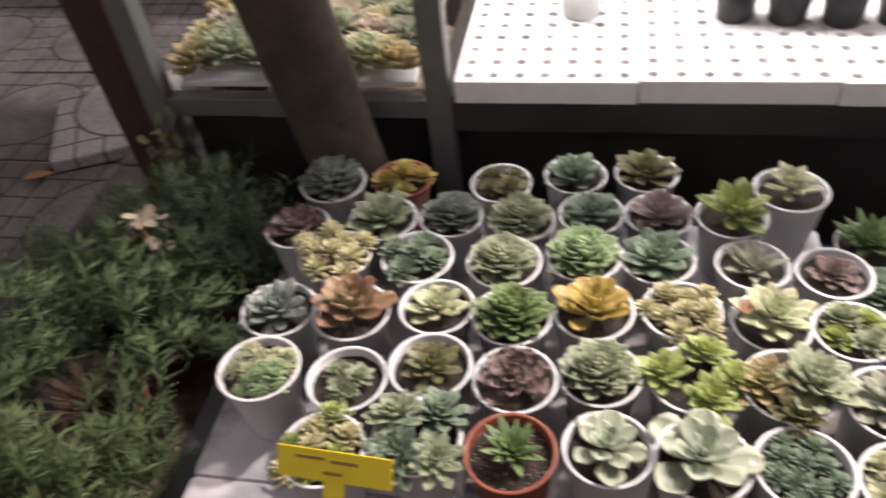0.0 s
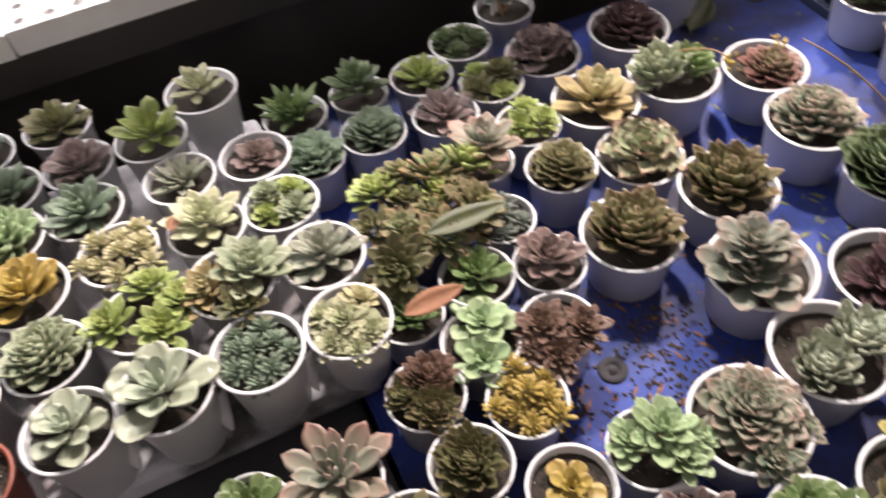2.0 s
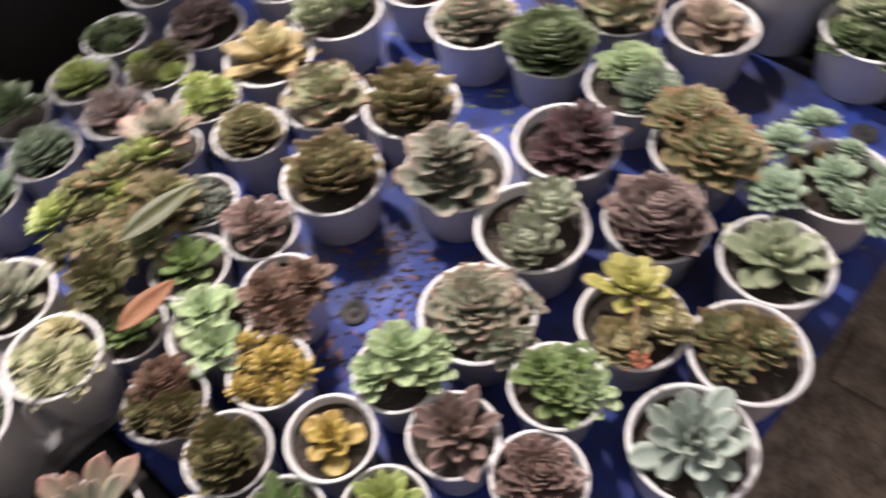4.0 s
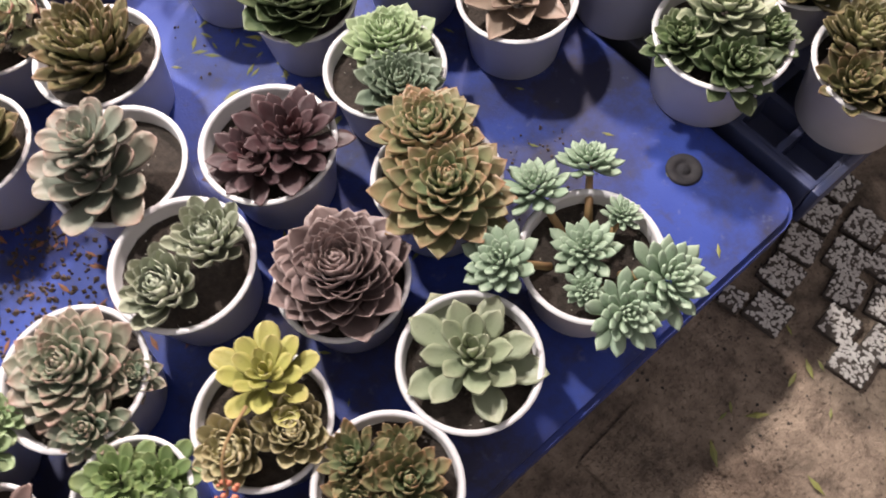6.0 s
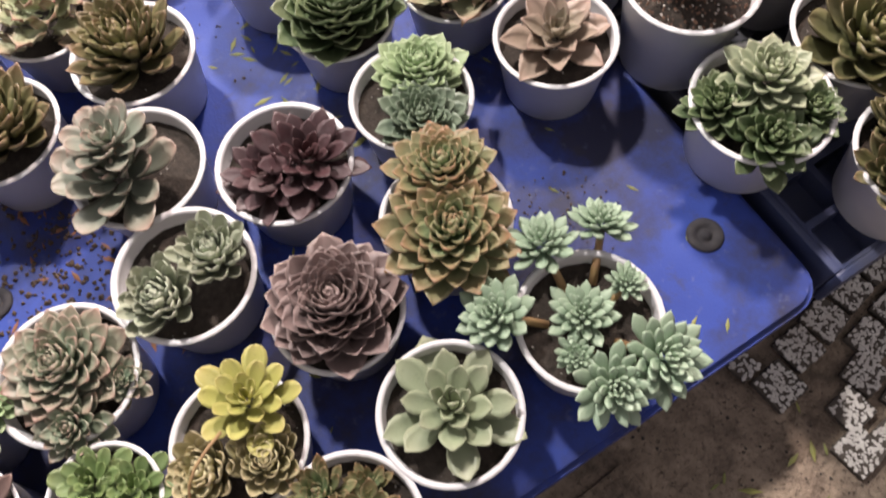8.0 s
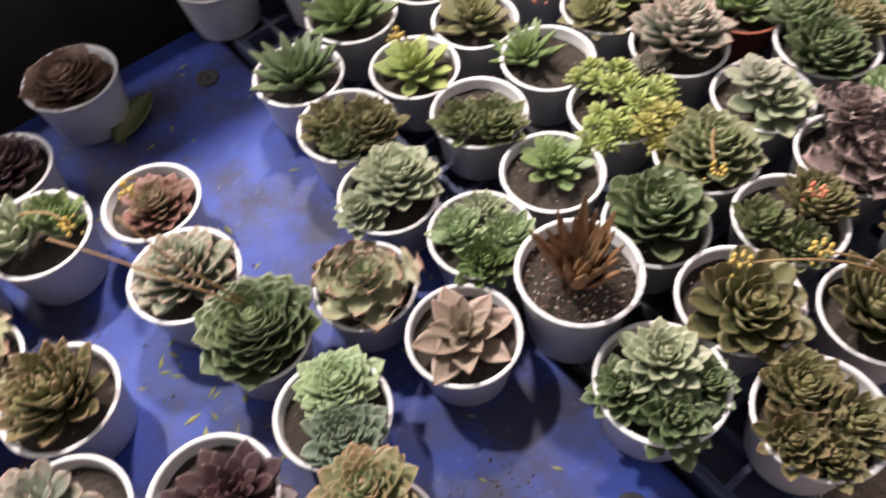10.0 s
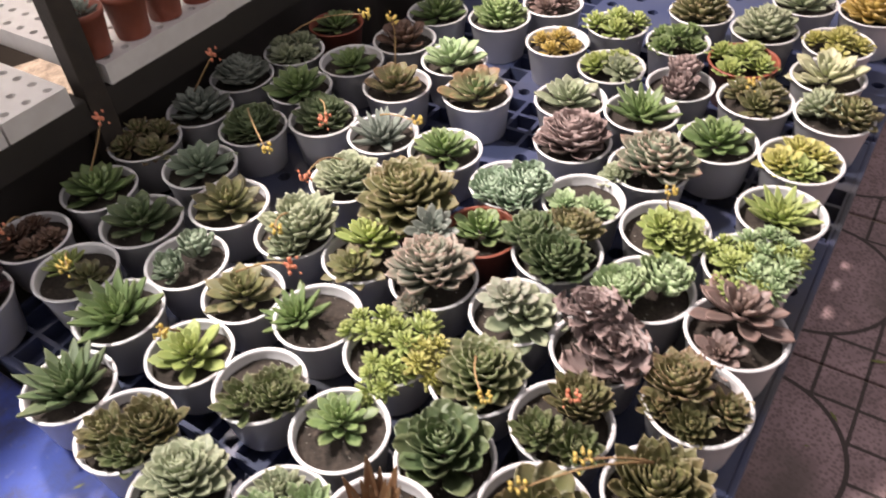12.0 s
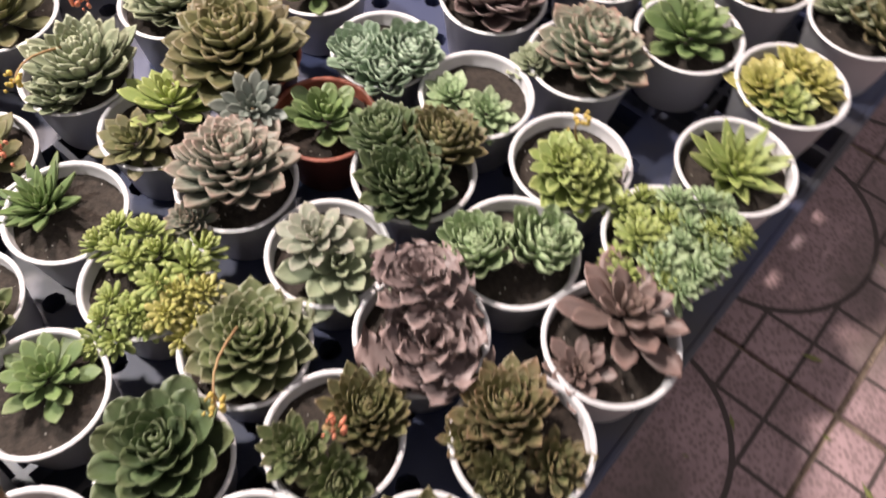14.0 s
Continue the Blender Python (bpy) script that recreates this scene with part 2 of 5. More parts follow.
INK = plain("faded_ink", (0.30, 0.19, 0.03), (0.24, 0.15, 0.03), 60, 0.7, relief=0.05)
FLOWER_YELLOW = plain("yellow_flower", (0.64, 0.46, 0.09), (0.56, 0.43, 0.14), 120, 0.6, relief=0.1)
FLOWER_ORANGE = plain("coral_flower", (0.70, 0.27, 0.17), (0.62, 0.20, 0.11), 120, 0.6, relief=0.1)
STALK = plain("flower_stalk", (0.34, 0.24, 0.10), (0.30, 0.17, 0.09), 90, 0.6, relief=0.1)
CONCRETE = rough_ground()
DEAD = plain("dead_stem_brown", (0.11, 0.066, 0.038), (0.060, 0.038, 0.023), 60, 0.85, relief=0.3)
KERB = plain("kerb_stone", (0.085, 0.074, 0.070), (0.050, 0.043, 0.040), 14, 0.9, relief=0.8, fine=110, dirt=(0.03, 0.026, 0.022), dirt_at=0.55)
PLUG = plain("rusty_plug", (0.022, 0.021, 0.026), (0.045, 0.040, 0.042), 60, 0.8, relief=0.5)
MORTAR = plain("dark_mortar", (0.055, 0.046, 0.040), (0.09, 0.075, 0.062), 40, 0.9, relief=0.8, fine=160)
CHIP = plain("terrazzo_chip", (0.62, 0.60, 0.56), (0.46, 0.43, 0.40), 40, 0.7, relief=0.3)


def tile_material(name, light, deep, speck, stain, joint):
    """Terrazzo paving tile, 0.42 m square: speckled, with pressed grooves in a grid and in circles."""
    m, t, b = material(name, 0.75)
    g = t.nodes.new("ShaderNodeNewGeometry")
    sep = t.nodes.new("ShaderNodeSeparateXYZ")
    own = t.nodes.new("ShaderNodeTexCoord")
    link(t, own.outputs["Object"], sep.inputs[0])

    def cell(out, shift, step):
        return math_node(t, "FRACT", math_node(t, "DIVIDE", math_node(t, "ADD", out, shift), step))

    x, y = cell(sep.outputs[0], 42.0, 0.42), cell(sep.outputs[1], 42.0, 0.42)
    cx, cy = math_node(t, "SUBTRACT", x, 0.5), math_node(t, "SUBTRACT", y, 0.5)
    rad = math_node(t, "SQRT", math_node(t, "ADD", math_node(t, "MULTIPLY", cx, cx), math_node(t, "MULTIPLY", cy, cy)))
    ring = math_node(t, "LESS_THAN", math_node(t, "ABSOLUTE", math_node(t, "SUBTRACT", rad, 0.36)), 0.009)
    outside = math_node(t, "GREATER_THAN", rad, 0.36)
    gx = math_node(t, "ABSOLUTE", math_node(t, "SUBTRACT", cell(sep.outputs[0], 42.0, 0.07), 0.5))
    gy = math_node(t, "ABSOLUTE", math_node(t, "SUBTRACT", cell(sep.outputs[1], 42.0, 0.07), 0.5))
    grid = math_node(t, "MULTIPLY", math_node(t, "GREATER_THAN", math_node(t, "MAXIMUM", gx, gy), 0.457), outside)
    groove = math_node(t, "MAXIMUM", ring, grid)
    v = node(t, "ShaderNodeTexVoronoi", Scale=150.0)
    link(t, g.outputs["Position"], v.inputs["Vector"])
    chips = ramp(t, v.outputs["Distance"], 0.58, 0.25)
    tone = mix(t, ramp(t, noise_at(t, 12, 8.0, rough=0.7), 0.35, 0.65), light, deep)
    col = mix(t, math_node(t, "MULTIPLY", chips, 0.6), tone, speck)
    col = mix(t, ramp(t, noise_at(t, 3.1, 6.0), 0.56, 0.7), col, stain)
    col = mix(t, groove, col, joint)
    link(t, col, b.inputs["Base Color"])
    height = math_node(t, "SUBTRACT", math_node(t, "MULTIPLY", noise_at(t, 240, 3.0), 0.25), groove)
    bump(t, b, height, 0.9, 0.004)
    return m


TILE = tile_material("terrazzo_tile", (0.45, 0.31, 0.32), (0.28, 0.19, 0.195), (0.13, 0.095, 0.09), (0.15, 0.115, 0.105), (0.07, 0.052, 0.048))
# greyer, darker tile: the street's shade is put into its colour
TILE_SHADED = tile_material("shaded_grey_tile", (0.145, 0.125, 0.125), (0.075, 0.063, 0.063), (0.04, 0.034, 0.032), (0.06, 0.048, 0.042), (0.016, 0.013, 0.012))
SLAB_GREY = tile_material("grey_terrazzo_slab", (0.34, 0.31, 0.31), (0.24, 0.215, 0.215), (0.12, 0.10, 0.10), (0.15, 0.13, 0.12), (0.05, 0.043, 0.04))


# ---- mesh helpers ----
def mesh_of(name, verts, faces, mat, attrs=None, smooth=True, mats=None, face_mats=None):
    me = bpy.data.meshes.new(name)
    me.from_pydata([tuple(v) for v in verts], [], faces)
    for mm in (mats or [mat]):
        me.materials.append(mm)
    if face_mats is not None:
        me.polygons.foreach_set("material_index", face_mats)
    if smooth:
        me.polygons.foreach_set("use_smooth", [True] * len(me.polygons))
    for key, values in (attrs or {}).items():
        a = me.attributes.new(key, "FLOAT", "POINT")
        a.data.foreach_set("value", values)
    me.update()
    return me


def put(name, me, parent=None, m=None, label=""):
    ob = new(name, me)
    if parent is not None:
        ob.parent = parent
    if m is not None:
        ob.matrix_basis = m
    return tagged(ob, label) if label else ob


def part(name, bm, mat, parent=None, label="", smooth=False):
    me = bpy.data.meshes.new(name)
    bm.to_mesh(me)
    bm.free()
    me.materials.append(mat)
    if smooth:
        me.polygons.foreach_set("use_smooth", [True] * len(me.polygons))
    return put(name, me, parent, None, label)


def box(bm, x0, x1, y0, y1, z0, z1, bevel=0.0):
    r = bmesh.ops.create_cube(bm, size=1, matrix=Matrix.LocRotScale(((x0 + x1) / 2, (y0 + y1) / 2, (z0 + z1) / 2), None, (x1 - x0, y1 - y0, z1 - z0)))
    if bevel:
        edges = list({e for v in r["verts"] for e in v.link_edges})
        bmesh.ops.bevel(bm, geom=edges, offset=bevel, segments=2, affect="EDGES", profile=0.6)


def lathe(profile, seg=32):
    verts, faces = [], []
    for r, z in profile:
        for k in range(seg):
            a = 2 * math.pi * k / seg
            verts.append((r * math.cos(a), r * math.sin(a), z))
    for i in range(len(profile) - 1):
        for k in range(seg):
            k2 = (k + 1) % seg
            faces.append((i * seg + k, i * seg + k2, (i + 1) * seg + k2, (i + 1) * seg + k))
    return verts, faces


def tube(path, radii, seg=7):
    """A closed tube along a path of points."""
    verts, faces = [], []
    n = len(path)
    for i, p in enumerate(path):
        d = (Vector(path[min(i + 1, n - 1)]) - Vector(path[max(i - 1, 0)])).normalized()
        s = d.orthogonal().normalized() if abs(d.z) > 0.99 else d.cross(Vector((0, 0, 1))).normalized()
        u = s.cross(d)
        for k in range(seg):
            a = 2 * math.pi * k / seg
            verts.append(Vector(p) + (s * math.cos(a) + u * math.sin(a)) * radii[i])
    for i in range(n - 1):
        for k in range(seg):
            k2 = (k + 1) % seg
            faces.append((i * seg + k, i * seg + k2, (i + 1) * seg + k2, (i + 1) * seg + k))
    faces.append(tuple(range(seg))[::-1])
    faces.append(tuple((n - 1) * seg + k for k in range(seg)))
    return verts, faces


def thing(name, place, label, category, group="", kind="", turn=0.0):
    e = new(name)
    e.empty_display_size = 0.05
    e.matrix_basis = pose(*place, 0, 0, turn)
    return tagged(e, label, category, group, kind)


# ---- leaves and rosettes ----
SHAPES = {
    "round": ([0, .25, .5, .7, .86, .96, 1], [.40, .62, .90, 1.0, .82, .45, 0]),
    "point": ([0, .25, .5, .68, .82, .92, 1], [.46, .72, .95, 1.0, .78, .33, 0]),
    "kite": ([0, .22, .42, .58, .78, .92, 1], [.50, .74, .95, 1.0, .62, .20, 0]),
    "frill": ([0, .15, .3, .42, .54, .64, .73, .81, .88, .94, .98, 1], [.42, .55, .70, .82, .92, .98, 1.0, .97, .88, .70, .42, 0]),
    "blade": ([0, .15, .4, .65, .85, .95, 1], [.85, 1.0, .86, .60, .32, .14, 0]),
    "stub": ([0, .45, .85, 1], [.55, 1.0, .80, 0]),
}


def leaf_mesh(shape, width, thick, cup, bend, ruffle=0.0):
    """One fleshy leaf of unit length along +x, upper side to +z: points and faces."""
    vs, ws = SHAPES[shape]
    ring = [(-1, 0), (-.55, 1), (0, 1), (.55, 1), (1, 0), (.5, -1), (-.5, -1)] if shape != "stub" else [(-1, 0), (0, 1), (1, 0), (0, -1)]
    k = len(ring)
    verts, lu, lv, faces = [], [], [], []
    for v, w in zip(vs[:-1], ws[:-1]):
        h = width * w / 2
        for u, side in ring:
            z = cup * h * 2 * u * u + bend * v * v
            body = thick * (0.55 + 0.45 * math.sin(math.pi * min(1, v * 1.05))) * (1 - u * u)
            z += body * (0.30 if side > 0 else -0.9 if side < 0 else 0)
            y = h * u
            if ruffle:
                wave = math.sin(v * 24 + (1.9 if u > 0 else 0)) * abs(u) ** 2.2 * (0.25 + v)
                z += ruffle * wave
                y += 0.9 * ruffle * math.cos(v * 24 + (0.8 if u > 0 else 0)) * u * (0.3 + v)
            verts.append((v, y, z)), lu.append(u), lv.append(v)
    n = len(vs) - 1
    for i in range(n - 1):
        for j in range(k):
            j2 = (j + 1) % k
            faces.append((i * k + j, (i + 1) * k + j, (i + 1) * k + j2, i * k + j2))
    verts.append((1.0, 0, cup * 0.02 + bend)), lu.append(0.0), lv.append(1.0)
    last = len(verts) - 1
    for j in range(k):
        faces.append(((n - 1) * k + j, last, (n - 1) * k + (j + 1) % k))
    return np.array(verts), faces, np.array(lu), np.array(lv)


FORMS = {
    # leaves, shape, width, thickness, cup, bend, ruffle, pitch of outer, pitch of inner leaves, height
    "ros": (88, "point", 0.48, 0.15, 0.30, 0.26, 0, 4, 84, 0.66),
    "dense": (114, "point", 0.62, 0.06, 0.30, 0.30, 0, 8, 86, 0.62),
    "open": (32, "point", 0.44, 0.13, 0.16, 0.14, 0, 8, 78, 0.40),
    "spoon": (26, "round", 0.56, 0.10, 0.24, 0.18, 0, 10, 76, 0.40),
    "spiky": (34, "blade", 0.40, 0.12, 0.25, 0.12, 0, 20, 84, 0.20),
    "curly": (24, "frill", 0.70, 0.05, 0.16, 0.12, 0.135, 10, 74, 0.46),
    "star": (25, "point", 0.42, 0.12, 0.30, 0.24, 0, 6, 74, 0.34),
    "paddle": (16, "round", 0.80, 0.12, 0.26, 0.14, 0, 0, 74, 0.34),
    "kite": (22, "kite", 0.62, 0.07, 0.36, 0.16, 0, 2, 76, 0.32),
    "lotus": (26, "point", 0.50, 0.15, 0.26, 0.26, 0, -4, 78, 0.36),
    "quill": (92, "point", 0.40, 0.09, 0.30, 0.40, 0, 14, 86, 0.62),
    "cabbage": (46, "round", 0.56, 0.09, 0.32, 0.26, 0, 14, 82, 0.58),
    "tall": (40, "blade", 0.26, 0.05, 0.25, 0.0, 0, 65, 88, 0.10),
    "ball": (84, "round", 0.46, 0.10, 0.42, 0.42, 0, 24, 86, 0.66),
    "finger": (44, "point", 0.44, 0.20, 0.02, 0.16, 0, 6, 80, 0.50),
    "small": (34, "point", 0.46, 0.13, 0.22, 0.18, 0, 6, 82, 0.50),
    "bead": (30, "stub", 0.36, 0.22, 0.05, 0.16, 0, 6, 80, 0.60),
    "tuft": (34, "stub", 0.42, 0.15, 0.10, 0.22, 0, 4, 80, 0.70),
}
GOLD = math.radians(137.508)


def placed_leaves(form, radius, rng, count=None):
    """The pose and age of each leaf of a rosette whose outer leaves reach to the radius."""
    n, _, _, _, _, _, _, low, high, height = FORMS[form]
    n = count or n
    out = []
    for i in range(n):
        f = (i + 0.6) / n
        pitch = high + (low - high) * f ** 0.72 + rng.uniform(-6, 6)
        length = radius * (0.32 + 0.52 * f ** 0.9) * rng.uniform(0.9, 1.08)
        base = radius * (0.02 + 0.19 * f)
        a = i * GOLD + rng.uniform(-0.12, 0.12)
        z = radius * height * (1 - f) * 0.9 + radius * 0.06
        m = (Matrix.Translation((base * math.cos(a), base * math.sin(a), z)) @ Matrix.Rotation(a, 4, "Z") @ Matrix.Rotation(-radians(pitch), 4, "Y")
             @ Matrix.Rotation(radians(rng.uniform(-9, 9)), 4, "X") @ Matrix.Diagonal((length, length * (1.0 if f > 0.3 else 0.85), length, 1)))
        out.append((m, f))
    return out


def rosette_mesh(name, form, mat, radius, rng, count=None):
    _, shape, w, th, cup, bend, ruf, *_ = FORMS[form]
    lv_, lf, lu, lv = leaf_mesh(shape, w * rng.uniform(0.9, 1.1), th, cup, bend, ruf)
    k = len(lv_)
    hom = np.c_[lv_, np.ones(k)]
    V, Fc, A = [], [], []
    leaves = placed_leaves(form, radius, rng, count)
    for i, (m, f) in enumerate(leaves):
        V.append((hom @ np.array(m).T)[:, :3])
        Fc += [tuple(j + i * k for j in face) for face in lf]
        A.append(np.full(k, f))
    n = len(leaves)
    return mesh_of(name, np.concatenate(V), Fc, mat, {"lu": np.tile(lu, n), "lv": np.tile(lv, n), "age": np.concatenate(A)})


def rosette(parent, form, mat, radius, m, rng, split=False, count=None):
    """A rosette under its pot: one mesh, or a heart with every outer leaf an object of its own."""
    if not split:
        return tagged(put("rosette", rosette_mesh("rosette", form, mat, radius, rng, count), parent, m), kind="stuff")
    _, shape, w, th, cup, bend, ruf, *_ = FORMS[form]
    width = w * rng.uniform(0.92, 1.08)
    lv_, lf, lu, lv = leaf_mesh(shape, width, th, cup, bend, ruf)
    k = len(lv_)
    hom = np.c_[lv_, np.ones(k)]
    leaves = placed_leaves(form, radius, rng, count)
    heart = [x for x in leaves if x[1] < 0.3]
    V = np.concatenate([(hom @ np.array(q).T)[:, :3] for q, _ in heart])
    Fc = [tuple(j + i * k for j in face) for i in range(len(heart)) for face in lf]
    A = np.concatenate([np.full(k, f) for _, f in heart])
    core = tagged(put("rosette", mesh_of("rosette", V, Fc, mat, {"lu": np.tile(lu, len(heart)), "lv": np.tile(lv, len(heart)), "age": A}), parent, m), kind="stuff")
    bands = [mesh_of("leaf", lv_, lf, mat, {"lu": lu, "lv": lv, "age": np.full(k, 0.34 + 0.22 * b + 0.11)}) for b in range(3)]
    for q, f in leaves:
        if f >= 0.3:
            put("leaf", bands[min(2, int((f - 0.34) / 0.22))], core, q)
    return core


# ---- pots ----
def pot_mesh(name, mat, tall, base):
    """Unit diameter plastic pot with a rolled lip; the rim is at z = 0, the foot at z = -tall."""
    o = 0.5
    prof = [(0.0, -tall), (base * o - 0.02, -tall), (base * o, -tall + 0.015), (o * (base + (0.94 - base) * 0.82), -0.14), (0.462, -0.135), (0.474, -0.02),
            (0.490, -0.018), (0.5, -0.009), (0.497, 0.0), (0.475, 0.004), (0.458, -0.004), (0.452, -0.03), (0.435, -0.22), (0.0, -0.22)]
    v, f = lathe(prof, 40)
    return mesh_of(name, v, f, mat)


def soil_mesh(name, mat, depth, rng):
    verts, faces = [(0, 0, depth + 0.02)], []
    for i, r in enumerate((0.12, 0.24, 0.34, 0.444)):
        for k in range(20):
            a = 2 * math.pi * k / 20
            verts.append((r * math.cos(a), r * math.sin(a), depth + rng.uniform(-0.012, 0.016)))
    for k in range(20):
        faces.append((0, 1 + k, 1 + (k + 1) % 20))
    for i in range(3):
        for k in range(20):
            k2 = (k + 1) % 20
            faces.append((1 + i * 20 + k, 1 + (i + 1) * 20 + k, 1 + (i + 1) * 20 + k2, 1 + i * 20 + k2))
    return mesh_of(name, verts, faces, mat)


def pebbles_mesh(name, mat, n, spread, size, rng, depth=0.0):
    """Loose stones strewn over a disc, each a squashed eight-faced lump."""
    V, Fc = [], []
    for i in range(n):
        r, a, s = spread * math.sqrt(rng.random()), rng.uniform(0, 6.283), size * rng.uniform(0.5, 1.3)
        x, y, t = r * math.cos(a), r * math.sin(a), rng.uniform(0, 3.14)
        b = len(V)
        for dx, dy, dz in ((1, 0, 0), (-1, 0, 0), (0, .8, 0), (0, -.8, 0), (0, 0, .7), (0, 0, -.5)):
            dx, dy = dx * rng.uniform(.7, 1.2), dy * rng.uniform(.7, 1.2)
            V.append((x + s * (dx * math.cos(t) - dy * math.sin(t)), y + s * (dx * math.sin(t) + dy * math.cos(t)), depth + s * dz))
        for p, q, w in ((0, 2, 4), (2, 1, 4), (1, 3, 4), (3, 0, 4), (2, 0, 5), (1, 2, 5), (3, 1, 5), (0, 3, 5)):
            Fc.append((b + p, b + q, b + w))
    return mesh_of(name, V, Fc, mat, smooth=False)


_r = random.Random(5)
POTS = {
    "bowl": pot_mesh("pot", POT_WHITE, 0.64, 0.78),
    "tall": pot_mesh("pot", POT_WHITE, 0.98, 0.72),
    "small": pot_mesh("pot", POT_WHITE, 0.86, 0.76),
    "clay": pot_mesh("pot", POT_CLAY, 0.66, 0.74),
    "clay_tall": pot_mesh("pot", POT_CLAY, 0.98, 0.72),
}
TALL = {"bowl": 0.64, "tall": 0.98, "small": 0.86, "clay": 0.66, "clay_tall": 0.98}
SOILS = [soil_mesh("soil", SOIL, -0.13, _r) for _ in range(3)]
GRAVEL = pebbles_mesh("gravel", GRAVEL_BROWN, 260, 0.43, 0.014, _r, -0.10)
GRIT = pebbles_mesh("grit", PERLITE, 110, 0.43, 0.012, _r, -0.108)
FLECKS = [pebbles_mesh("grit", PERLITE, 14, 0.42, 0.008, _r, -0.108) for _ in range(2)]

WORDS = {
    "ros": "domed rosette", "dense": "tight rosette", "open": "open rosette", "spoon": "rounded leaves", "spiky": "spiky leaves",
    "curly": "ruffled rosette", "small": "small rosettes", "ball": "globular rosettes", "star": "starry rosette", "paddle": "paddle leaves", "kite": "pointed star leaves", "lotus": "broad pointed leaves", "quill": "narrow crowded leaves", "tall": "upright leaves", "finger": "finger-like leaves", "cabbage": "broad rounded leaves", "bead": "beaded leaves", "tuft": "bushy tufts",
}
TONES = {
    "sage": "sage green", "pale": "pale green", "cream": "creamy green", "mint": "mint green", "turquoise": "turquoise", "bluegreen": "blue-green", "bluegrey": "blue-grey",
    "paleblue": "pale blue", "silver": "silver-green", "green": "green", "darkgreen": "dark green", "lime": "lime green", "yellowlime": "yellow-green", "gold": "golden",
    "olive": "olive green", "olivebrown": "brownish olive", "orangegreen": "orange-tinged green", "brown": "brown", "brownpurple": "brown-purple", "purplegrey": "mauve grey",
    "darkpurple": "dark purple", "pink": "pink-edged", "pinkbeige": "pinkish beige", "sagepink": "red-edged sage", "milky": "milky sage", "wine": "wine-edged green", "silverblue": "silver-blue", "moss": "mossy green", "frilled": "pink-frilled", "greenred": "red-tipped green", "redgreen": "reddish green",
    "peach": "yellowing sage", "straw": "dried straw-brown",
}
ON = {"tray": "foam tray", "one": "blue pallet", "two": "grey-blue pallet"}
count_pots = [0]


def stalk(parent, start, end, flowers, rng, rise=0.03):
    """A thin flower stalk that arches from start to end, with a small cluster at its tip."""
    p0, p1 = Vector(start), Vector(end)
    bow = Vector((rng.uniform(-.016, .016), rng.uniform(-.016, .016), rise))
    path = [p0.lerp(p1, f) + bow * math.sin(math.pi * f) for f in (0, .2, .4, .6, .8, 1)]
    v, f = tube(path, [.0016, .0015, .0014, .0013, .0012, .001], 5)
    s = put("flower_stalk", mesh_of("flower_stalk", v, f, STALK), parent)
    if flowers:
        V, Fc = [], []
        for i in range(14):
            c = path[-1] + Vector((rng.uniform(-.010, .010), rng.uniform(-.010, .010), rng.uniform(-.016, .009)))
            r = bmesh.new()
            bmesh.ops.create_icosphere(r, subdivisions=1, radius=rng.uniform(.0016, .0034), matrix=Matrix.Translation(c) @ Matrix.Diagonal((1, .8, 1.4, 1)))
            b = len(V)
            r.verts.ensure_lookup_table()
            V += [tuple(x.co) for x in r.verts]
            Fc += [tuple(b + x.index for x in q.verts) for q in r.faces]
            r.free()
        put("flower", mesh_of("flower", V, Fc, FLOWER_YELLOW if flowers == "yellow" else FLOWER_ORANGE), s)


def world_stalk(e, start, end, flowers, rise=0.03):
    inv = e.matrix_basis.inverted()
    stalk(e, inv @ Vector(start), inv @ Vector(end), flowers, random.Random(3), rise)


